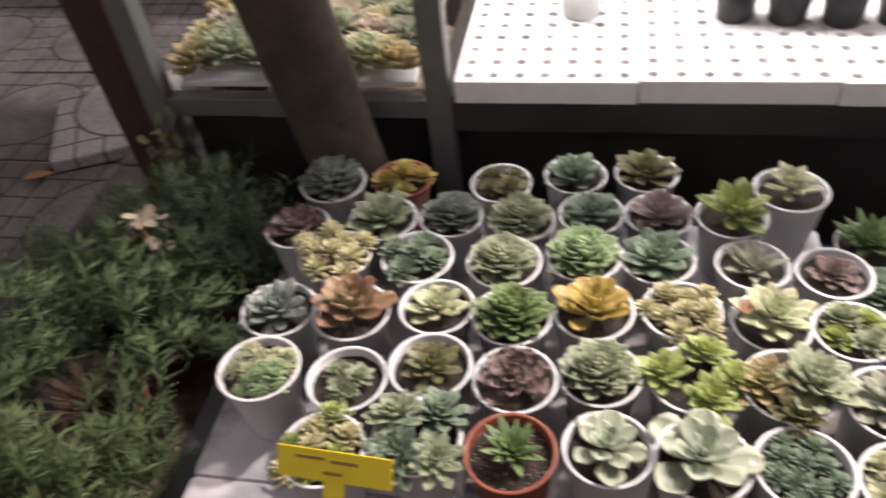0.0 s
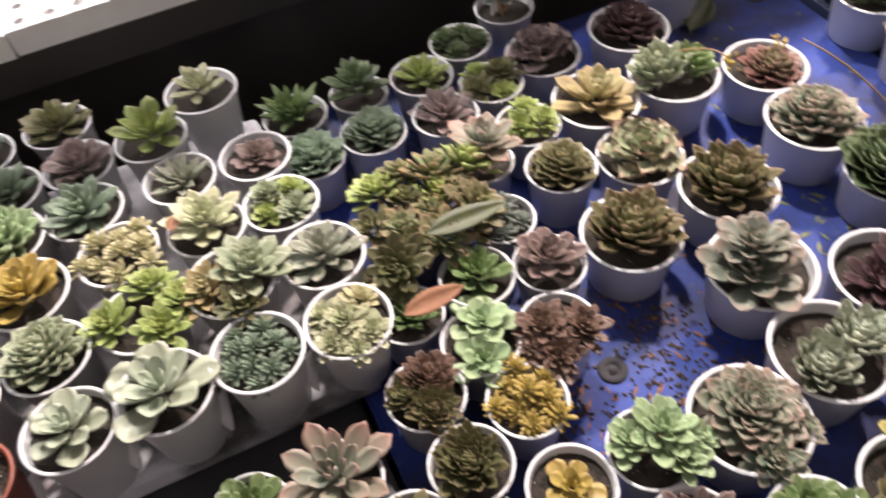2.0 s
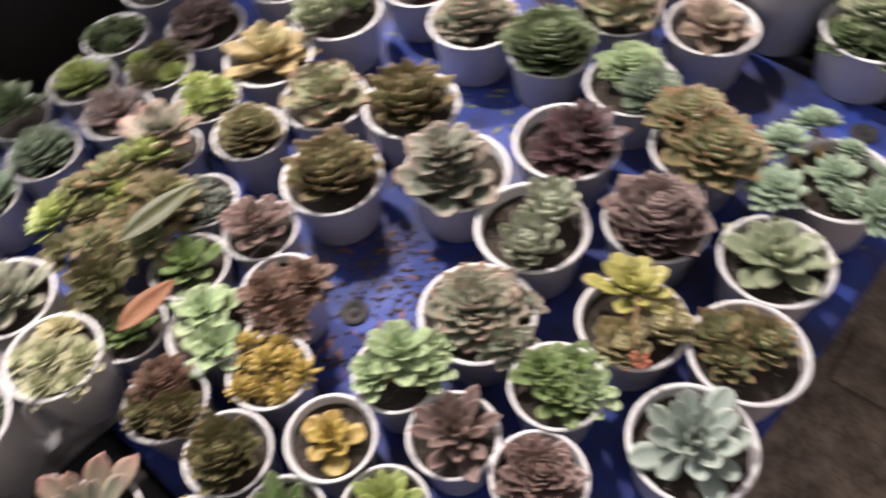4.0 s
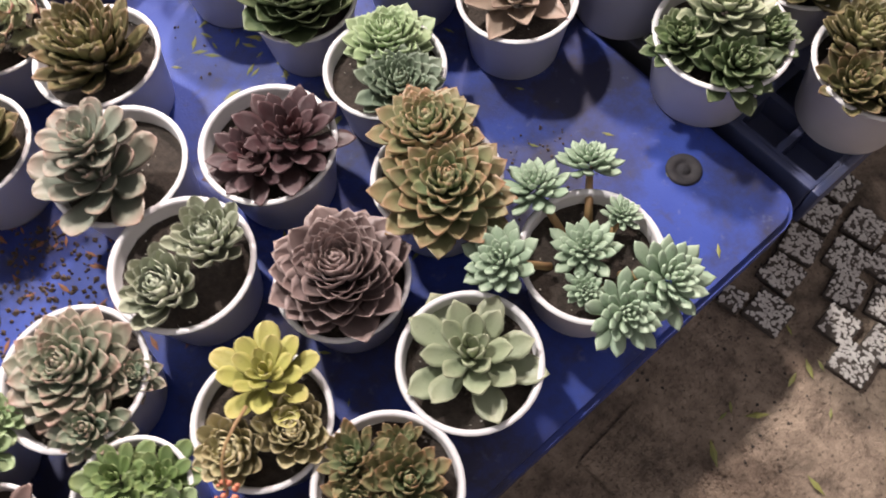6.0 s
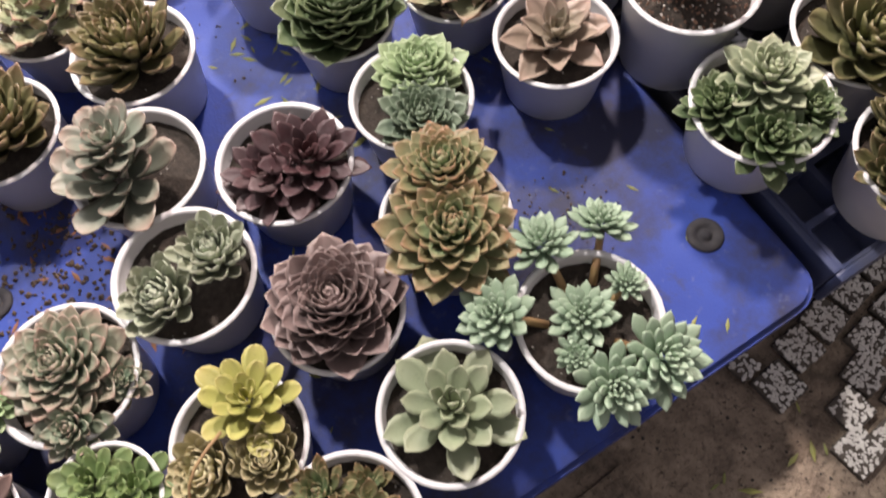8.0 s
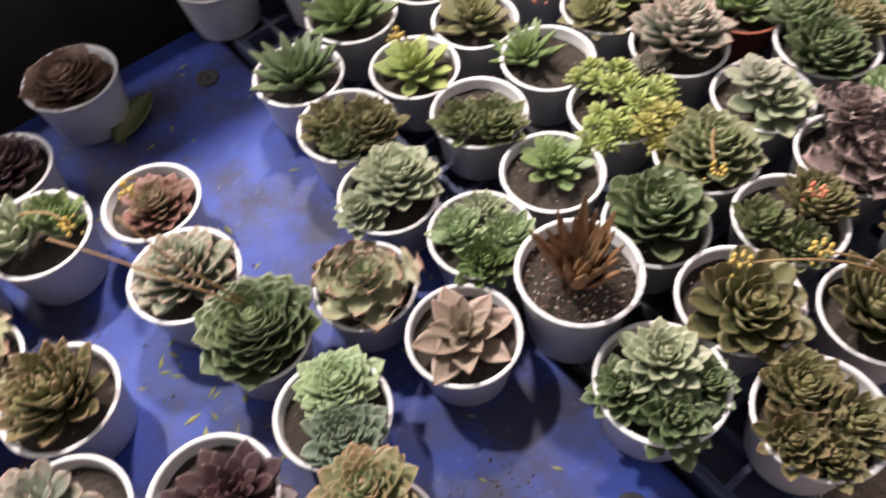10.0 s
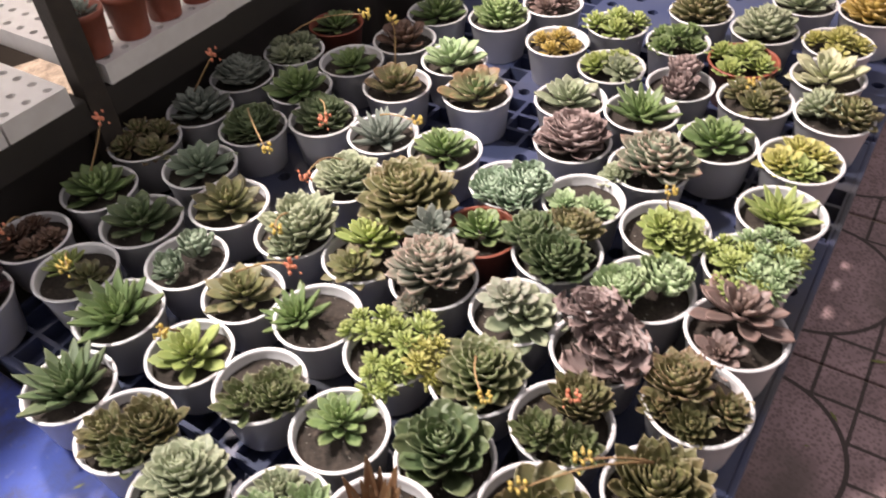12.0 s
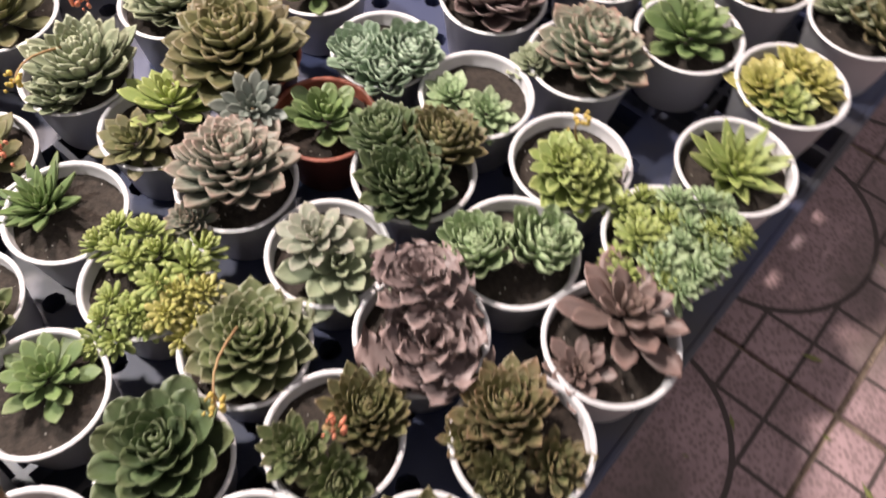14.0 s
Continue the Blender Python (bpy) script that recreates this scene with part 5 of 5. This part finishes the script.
potted(0.669, 0.093, 0.2540, 0.139, "bowl", "two", "tuft", "lime", crowns=((0.04, 0.46, 0.55), (0.67, -0.15, 0.55, "mint"), (-0.57, 0.01, 0.55), (-0.27, -0.49, 0.59, "mint"), (-0.98, 0.10, 0.27), (0.47, -0.65, 0.43)))
potted(0.422, 0.484, 0.2510, 0.134, "bowl", "two", "ros", "silverblue", crowns=((0.06, 0.06, 0.92), (-0.97, -0.06, 0.40)), split=True)
potted(0.558, 0.349, 0.2540, 0.139, "bowl", "two", "quill", "darkgreen", crowns=((0.12, 0.62, 0.70), (0.61, -0.03, 0.68, "olive"), (-0.33, -0.14, 0.75)), split=True)
potted(0.413, 0.612, 0.2456, 0.126, "bowl", "two", "open", "olive", crowns=((0.44, 0.08, 0.83, "lime"), (-0.47, -0.14, 0.70)), split=True)
potted(0.548, 0.477, 0.2482, 0.126, "clay", "two", "spoon", "green", 0.9, 1, split=True)
potted(0.550, 0.611, 0.2549, 0.136, "clay", "two", "ros", "olive", crowns=((-0.09, 0.02, 1.09), (-0.83, -1.16, 0.59, "bluegrey", "open", 0.15)), split=True)
pot_c = potted(0.684, 0.228, 0.2540, 0.139, "bowl", "two", "ros", "lime", crowns=((-0.25, -0.23, 0.66), (-0.40, -0.03, 0.48, "lime", "small", 0.22)), split=True)
world_stalk(pot_c, (0.684, 0.228, .29), (0.677, 0.227, 0.33), "yellow", .012)
potted(0.804, 0.086, 0.2540, 0.139, "bowl", "two", "spiky", "olive", crowns=((-0.01, -0.02, 0.94, "lime"),), split=True)
potted(0.690, 0.368, 0.2527, 0.137, "bowl", "two", "small", "mint", crowns=((-0.33, 0.29, 0.47), (-0.22, -0.38, 0.47)), split=True)
potted(0.672, 0.498, 0.2491, 0.131, "bowl", "two", "ball", "turquoise", crowns=((-0.38, 0.12, 0.65), (0.04, -0.45, 0.67), (-0.45, -0.42, 0.61)), split=True)
pot_c = potted(0.402, 0.738, 0.2494, 0.132, "bowl", "two", "quill", "sage", crowns=((0.14, -0.15, 0.92), (-0.50, -0.22, 0.56)), split=True)
world_stalk(pot_c, (0.402, 0.738, .29), (0.326, 0.689, 0.33), "yellow", .012)
pot_c = potted(0.260, 0.719, 0.2456, 0.126, "bowl", "two", "open", "olive", 1.05, 1, split=True)
world_stalk(pot_c, (0.260, 0.719, .29), (0.262, 0.595, 0.36), "orange", .012)
potted(0.266, 0.844, 0.2497, 0.132, "bowl", "two", "ball", "bluegreen", 0.95, 2, split=True)
potted(0.137, 0.851, 0.2519, 0.136, "bowl", "two", "spiky", "green", 1.25, 1, split=True)
pot_c = potted(0.161, 0.980, 0.2516, 0.135, "bowl", "two", "open", "lime", 0.95, 2, second="olive", split=True)
world_stalk(pot_c, (0.161, 0.980, .29), (0.113, 0.881, 0.35), "yellow", .012)
potted(0.400, 0.881, 0.2528, 0.137, "bowl", "two", "open", "olive", 1.05, 1, split=True)
potted(0.295, 0.979, 0.2540, 0.139, "bowl", "two", "open", "darkgreen", 1.05, 1, split=True)
pot_c = potted(0.552, 0.747, 0.2501, 0.133, "bowl", "two", "dense", "sage", 0.95, 1, split=True)
world_stalk(pot_c, (0.552, 0.747, .29), (0.438, 0.727, 0.34), "orange", .012)
potted(0.702, 0.642, 0.2517, 0.135, "bowl", "two", "open", "green", 1.0, 1, split=True)
potted(0.453, 1.005, 0.2520, 0.136, "bowl", "two", "open", "bluegreen", 1.0, 1, split=True)
pot_c = potted(0.320, 1.119, 0.2514, 0.135, "bowl", "two", "open", "green", 1.05, 1, split=True)
world_stalk(pot_c, (0.320, 1.119, .29), (0.361, 1.095, 0.38), "orange", .012)
pot_c = potted(0.178, 1.118, 0.2490, 0.131, "bowl", "two", "small", "brown", 0.9, 4)
world_stalk(pot_c, (0.178, 1.118, .29), (0.102, 1.002, 0.37), "orange", .012)
potted(0.820, 0.308, 0.2540, 0.139, "bowl", "two", "ros", "sagepink", crowns=((0.06, -0.09, 0.88), (-0.63, 0.57, 0.39, "sage")), split=True)
potted(0.829, 0.454, 0.2540, 0.139, "bowl", "two", "dense", "purplegrey", 1.06, 1)
potted(0.944, 0.232, 0.2540, 0.139, "bowl", "two", "open", "green", 1.05, 1)
potted(0.955, 0.095, 0.2540, 0.139, "bowl", "two", "small", "yellowlime", crowns=((-0.36, 0.34, 0.57), (0.29, 0.09, 0.59), (0.25, -0.31, 0.54), (-0.44, -0.09, 0.50, "lime")), split=True)
potted(0.459, 1.156, 0.2540, 0.139, "bowl", "two", "small", "olivebrown", 1.05, 4)
pot_c = potted(0.595, 1.008, 0.2493, 0.132, "bowl", "two", "dense", "darkgreen", 0.95, 1, split=True)
world_stalk(pot_c, (0.595, 1.008, .29), (0.455, 0.821, 0.35), "yellow", .012)
pot_c = potted(0.682, 0.906, 0.2511, 0.135, "bowl", "two", "ros", "darkgreen", 0.9, 1, split=True)
world_stalk(pot_c, (0.682, 0.906, .29), (0.510, 0.731, 0.4), "orange", .012)
pot_c = potted(0.692, 0.772, 0.2508, 0.134, "bowl", "two", "spiky", "bluegrey", 1.15, 1, split=True)
world_stalk(pot_c, (0.692, 0.772, .29), (0.621, 0.637, 0.36), "yellow", .012)
potted(0.888, 0.686, 0.2540, 0.139, "bowl", "two", "spoon", "orangegreen", 1.1, 1)
potted(0.949, 0.516, 0.2540, 0.139, "bowl", "two", "open", "sage", 1.0, 1)
potted(0.971, 0.383, 0.2540, 0.139, "bowl", "two", "spiky", "green", 1.1, 1)
pot_c = potted(1.104, 0.215, 0.2540, 0.139, "bowl", "two", "small", "olive", 0.95, 3)
world_stalk(pot_c, (1.104, 0.215, .29), (1.059, 0.218, 0.31), "yellow", .012)
potted(1.115, 0.079, 0.2540, 0.139, "bowl", "two", "ros", "olive", 1.0, 2, second="sage")
pot_c = potted(0.591, 1.146, 0.2503, 0.133, "bowl", "two", "open", "bluegrey", 1.1, 1, split=True)
world_stalk(pot_c, (0.591, 1.146, .29), (0.581, 1.046, 0.4), "orange", .012)
potted(0.724, 1.158, 0.2514, 0.135, "bowl", "two", "dense", "bluegrey", 0.95, 1, split=True)
potted(0.747, 1.020, 0.2504, 0.134, "bowl", "two", "open", "green", 1.1, 1, split=True)
pot_c = potted(0.840, 0.844, 0.2540, 0.139, "bowl", "two", "spoon", "olivebrown", 1.0, 1)
world_stalk(pot_c, (0.840, 0.844, .29), (0.835, 0.834, 0.4), "yellow", .012)
potted(0.977, 0.794, 0.2540, 0.139, "bowl", "two", "star", "mint", 1.1, 1)
potted(1.101, 0.356, 0.2486, 0.131, "bowl", "two", "ball", "purplegrey", 1.0, 2)
potted(1.244, 0.119, 0.2540, 0.139, "bowl", "two", "star", "pale", 1.15, 1)
pot_c = potted(0.857, 1.129, 0.2504, 0.133, "bowl", "two", "small", "sage", 1.0, 4)
world_stalk(pot_c, (0.857, 1.129, .29), (0.826, 0.891, 0.4), "yellow", .012)
potted(0.877, 0.986, 0.2531, 0.138, "bowl", "two", "open", "green", 0.8, 1)
potted(1.002, 0.937, 0.2540, 0.139, "bowl", "two", "spoon", "brown", 1.0, 1)
potted(1.180, 0.802, 0.2540, 0.139, "bowl", "two", "ros", "green", 0.95, 1)
potted(1.143, 0.640, 0.2514, 0.135, "bowl", "two", "tuft", "gold", 0.9, 5)
potted(1.098, 0.498, 0.2518, 0.136, "bowl", "two", "small", "lime", 0.95, 3, second="sage")
potted(1.256, 0.418, 0.2500, 0.133, "bowl", "two", "small", "green", 1.05, 5)
potted(1.228, 0.275, 0.2567, 0.139, "clay", "two", "small", "lime", 1.05, 5)
potted(1.378, 0.131, 0.2540, 0.139, "bowl", "two", "small", "yellowlime", 1.0, 5)
potted(1.268, 0.558, 0.2504, 0.133, "bowl", "two", "tuft", "lime", 1.05, 5)
potted(1.396, 0.418, 0.2540, 0.139, "bowl", "two", "ros", "olive", 1.0, 1)
potted(1.375, 0.276, 0.2540, 0.139, "bowl", "two", "ros", "sage", 1.0, 1)
potted(1.140, 0.941, 0.2540, 0.139, "bowl", "two", "open", "green", 1.0, 1)
potted(1.294, 0.726, 0.2532, 0.138, "bowl", "two", "small", "brownpurple", 0.9, 3)
potted(1.001, 1.127, 0.2482, 0.126, "clay", "two", "open", "green", 0.9, 1)
potted(1.533, 0.233, 0.2536, 0.138, "bowl", "two", "open", "sage", 1.0, 1)
potted(1.545, 0.098, 0.2540, 0.139, "bowl", "two", "ros", "gold", 0.95, 1)
potted(0.034, 1.076, 0.2540, 0.139, "bowl", "two", "ros", "darkpurple", 1.05, 1, split=True)

world_stalk(pot_a, (-.25, .50, .31), (-.36, .61, .42), "", .02)
world_stalk(pot_a, (-.245, .50, .31), (-.30, .56, .45), "", .01)
world_stalk(pot_b, (.255, .085, .31), (.135, .185, .345), "yellow", .03)
world_stalk(pot_b, (.255, .085, .31), (.19, .14, .36), "yellow", .02)


# ---- things on the bench ----
for x, y in ((-1.084, 1.41), (-1.000, 1.40), (-0.915, 1.39), (-0.83, 1.39), (-0.745, 1.38)):
    nursery_pot(x, y, BENCH_Z + .040, POT_BLACK, .078, .075, "black plastic nursery pot on a perforated foam board")
nursery_pot(-1.345, 1.43, BENCH_Z + .040, POT_WHITE, .085, .08, "white plastic pot on a perforated foam board")
for x, y in ((.485, 1.248), (.570, 1.240), (.652, 1.243), (.735, 1.240)):
    nursery_pot(x, y, BENCH_Z + .040, POT_CLAY, .080, .085, "terracotta plastic pot with a blue-grey rosette on the bench", "bluegrey")

feathery_bush(-2.06, 0.86, .26, .30, FERN, 210, "dense feathery dark green bush in a terracotta pot")
feathery_bush(-1.98, 1.00, .20, .30, FERN, 150, "dense feathery dark green bush under the tree")
feathery_bush(-2.02, 0.48, .24, .26, FERN_LIGHT, 200, "feathery light green bush at the kerb")
feathery_bush(-2.25, 0.58, .22, .22, FERN_LIGHT, 150, "feathery light green bush spreading over the kerb")


def withered_pot(x, y):
    """A pot of dead brown stems standing among the bushes."""
    e = thing("withered_plant", (x, y, 0), "withered brown plant in a terracotta pot among bushes", "potted plant")
    v, f = lathe([(0, 0), (.046, 0), (.049, .005), (.064, .135), (.068, .135), (.068, .144), (.064, .144), (.060, .125), (0, .125)], 32)
    put("pot", mesh_of("pot", v, f, POT_CLAY), e)
    v, f = lathe([(0, .132), (.03, .131), (.061, .127)], 24)
    put("soil", mesh_of("soil", v, f, SOIL), e)
    rng = random.Random(31)
    V, Fc = [], []
    for k in range(260):
        a, reach, up = rng.uniform(0, 6.283), .075 * math.sqrt(rng.random()), rng.uniform(.02, .085)
        p0 = Vector((.3 * reach * math.cos(a), .3 * reach * math.sin(a), .128))
        p1 = Vector((reach * math.cos(a) + rng.uniform(-.02, .02), reach * math.sin(a) + rng.uniform(-.02, .02), .128 + up))
        tv, tf = tube([p0, p0.lerp(p1, .5) + Vector((0, 0, .012)), p1], [.0014, .0011, .0006], 4)
        b = len(V)
        V += tv
        Fc += [tuple(b + i for i in q) for q in tf]
    tagged(put("dead_stems", mesh_of("dead_stems", V, Fc, DEAD), e), kind="stuff")


withered_pot(-2.03, .685)


def kerb():
    """Worn kerb stones between the grey tiles and the bushes."""
    e = thing("kerb", (-2.35, -.4, 0), "dark worn concrete kerb stones beside the grey tiles", "kerb", kind="structure")
    bm = bmesh.new()
    box(bm, -.055, .055, .004, .596, 0, .052, .010)
    me = bpy.data.meshes.new("kerb_stone")
    bm.to_mesh(me)
    bm.free()
    me.materials.append(KERB)
    rng = random.Random(12)
    for k in range(6):
        put("kerb_stone", me, e, pose(rng.uniform(-.004, .004), .6 * k, rng.uniform(-.004, 0), 0, rng.uniform(-1.5, 1.5), rng.uniform(-.6, .6)))


kerb()


def dry_sprig(x, y, h, mat, label):
    e = thing("dry_sprig", (x, y, 0), label, "sprig")
    rng = random.Random(int(x * 977))
    v, f = tube([(0, 0, 0), (.01, .005, h * .5), (0, -.01, h)], [.004, .003, .002], 5)
    put("stem", mesh_of("stem", v, f, STALK), e)
    lv_, lf, lu, lv = leaf_mesh("point", .7, .03, .1, .15)
    me = mesh_of("leaf", lv_, lf, mat, {"lu": lu, "lv": lv, "age": np.full(len(lu), .5)})
    for k in range(38):
        put("leaf", me, e, pose(rng.uniform(-.035, .035), rng.uniform(-.03, .03), h * rng.uniform(.55, 1.05), rng.uniform(-40, 40), rng.uniform(-60, 10), rng.uniform(0, 360)) @ Matrix.Diagonal((.024, .024, .024, 1)))


dry_sprig(-2.09, 1.17, .32, LEAF["olive"], "yellowing leafy sprig standing under the bench")
dry_sprig(-2.00, .91, .33, LEAF["pinkbeige"], "withered pale flower sprig among the bushes")


def sign():
    """Yellow plastic plant marker with two lines of faded handwriting."""
    e = thing("price_marker", (-1.572, 0.478, 0.296), "yellow plastic plant marker with faded handwriting", "sign", turn=-3)
    bm = bmesh.new()
    box(bm, -.066, .066, -.001, .001, .038, .074, .0008)
    box(bm, -.012, .012, -.001, .001, -.02, .0382)
    ob = part("plate", bm, YELLOW, e)
    ob.matrix_basis = pose(0, 0, 0, -34, 0, 0)
    for k, (a, b, z) in enumerate(((-.044, -.010, .062), (-.004, .028, .060), (-.012, .010, .046))):
        bm = bmesh.new()
        box(bm, a, b, -.0016, -.0011, z, z + .004)
        part("writing", bm, INK, e).matrix_basis = pose(0, 0, 0, -34, 0, 0)


sign()


def white_stake():
    e = thing("plant_label", (-.528, 1.085, .165), "blank white plastic label on a stake among the back pots", "label", turn=20)
    bm = bmesh.new()
    box(bm, -.009, .009, -.001, .001, .06, .225)
    part("stake", bm, FOAM, e)
    bm = bmesh.new()
    box(bm, -.050, .050, -.0016, .0016, .222, .285, .0006)
    part("plate", bm, FOAM, e)


white_stake()


def fallen_leaf(name, place, length, width, mat, turn, tilt, label):
    """A dropped leaf: a thin curled blade with a midrib and a short stalk."""
    V, Fc, n = [], [], 9
    for i in range(n + 1):
        v = i / n
        h = width / 2 * math.sin(math.pi * v ** .85) ** .8 + .0006
        for u in (-1, -.5, 0, .5, 1):
            V.append(((v - .5) * length, u * h, .16 * length * (v - .5) ** 2 + .5 * h * abs(u) ** 1.6 + .001))
        for u in (1, .5, 0, -.5, -1):
            V.append(((v - .5) * length, u * h, .16 * length * (v - .5) ** 2 + .5 * h * abs(u) ** 1.6 - (.0012 if abs(u) < .9 else -.0004)))
    for i in range(n):
        for k in range(10):
            k2 = (k + 1) % 10
            Fc.append((i * 10 + k, (i + 1) * 10 + k, (i + 1) * 10 + k2, i * 10 + k2))
    ob = put(name, mesh_of(name, V, Fc, mat), None, pose(*place, tilt, 0, turn))
    tagged(ob, label, "leaf")


fallen_leaf("fallen_leaf", (-.79, .655, .290), .110, .030, LEAF_OLIVE, 0, 12, "large olive-green leaf fallen across the pots")
fallen_leaf("fallen_leaf", (-.872, .578, .268), .080, .028, DRY, 4, 10, "curled dry brown leaf resting on the pots")
fallen_leaf("fallen_leaf", (-0.186, 0.973, .172), .105, .048, LEAF_OLIVE, 35, 0, "broad green leaf lying on the blue pallet")
fallen_leaf("fallen_leaf", (-1.115, .79, .330), .028, .016, DRY, 60, 0, "small dry brown leaf on the plants")
fallen_leaf("fallen_leaf", (-2.62, 1.38, .02), .07, .03, DRY, 20, 0, "dry reddish leaf on the paving")


def litter(name, x0, x1, y0, y1, z, n, mat, label, seed, length=.012):
    """Strewn leaflets: thin slivers, each a small ridge."""
    rng = random.Random(seed)
    V, Fc = [], []
    for i in range(n):
        x, y, a, s = rng.uniform(x0, x1), rng.uniform(y0, y1), rng.uniform(0, 6.283), length * rng.uniform(.5, 1.3)
        c, d = math.cos(a), math.sin(a)
        b = len(V)
        for u, v, h in ((-1, 0, 0), (0, .26, .0), (1, 0, 0), (0, -.26, 0), (0, 0, .22)):
            V.append((x + s / 2 * (u * c - v * d) * 1.6, y + s / 2 * (u * d + v * c) * 1.6, z + .0006 + s * .3 * h))
        Fc += [(b, b + 1, b + 4), (b + 1, b + 2, b + 4), (b + 2, b + 3, b + 4), (b + 3, b, b + 4), (b + 3, b + 2, b + 1, b)][:4]
    tagged(put(name, mesh_of(name, V, Fc, mat, smooth=False)), label, "litter", kind="stuff")


litter("fallen_leaflets", -.5, -.02, .02, 1.05, DECK, 70, LEAFLET, "small yellow-green leaflets strewn on the blue pallet", 3, .009)
litter("fallen_leaflets", -.36, -.18, .36, .80, DECK, 60, LEAFLET, "small yellow-green leaflets strewn on the blue pallet", 13)
litter("fallen_leaflets", -.4, 2.2, -1.2, -.02, .008, 120, LEAFLET, "small yellow leaflets strewn on the paving", 4, .016)
litter("fallen_leaflets", -.24, .10, -.26, -.05, .004, 16, LEAFLET, "yellow leaflets strewn on the rough concrete", 14, .016)
litter("dry_bits", -.84, -.52, .30, .60, DECK, 130, DRY, "dry brown leaf bits on the blue pallet", 5, .011)


def crumbs(x, y, spread, n, size, seed):
    rng = random.Random(seed)
    ob = put("soil_crumbs", pebbles_mesh("soil_crumbs", CRUMB, n, spread, size, rng, .0), None, pose(x, y, DECK + .001))
    tagged(ob, "spilt soil crumbs on the blue pallet", "soil", kind="stuff")


crumbs(-.71, .44, .13, 420, .0035, 1)
crumbs(-.60, .43, .08, 200, .0028, 2)
crumbs(-.34, .70, .16, 160, .0022, 3)
crumbs(-.17, .20, .06, 120, .0018, 6)
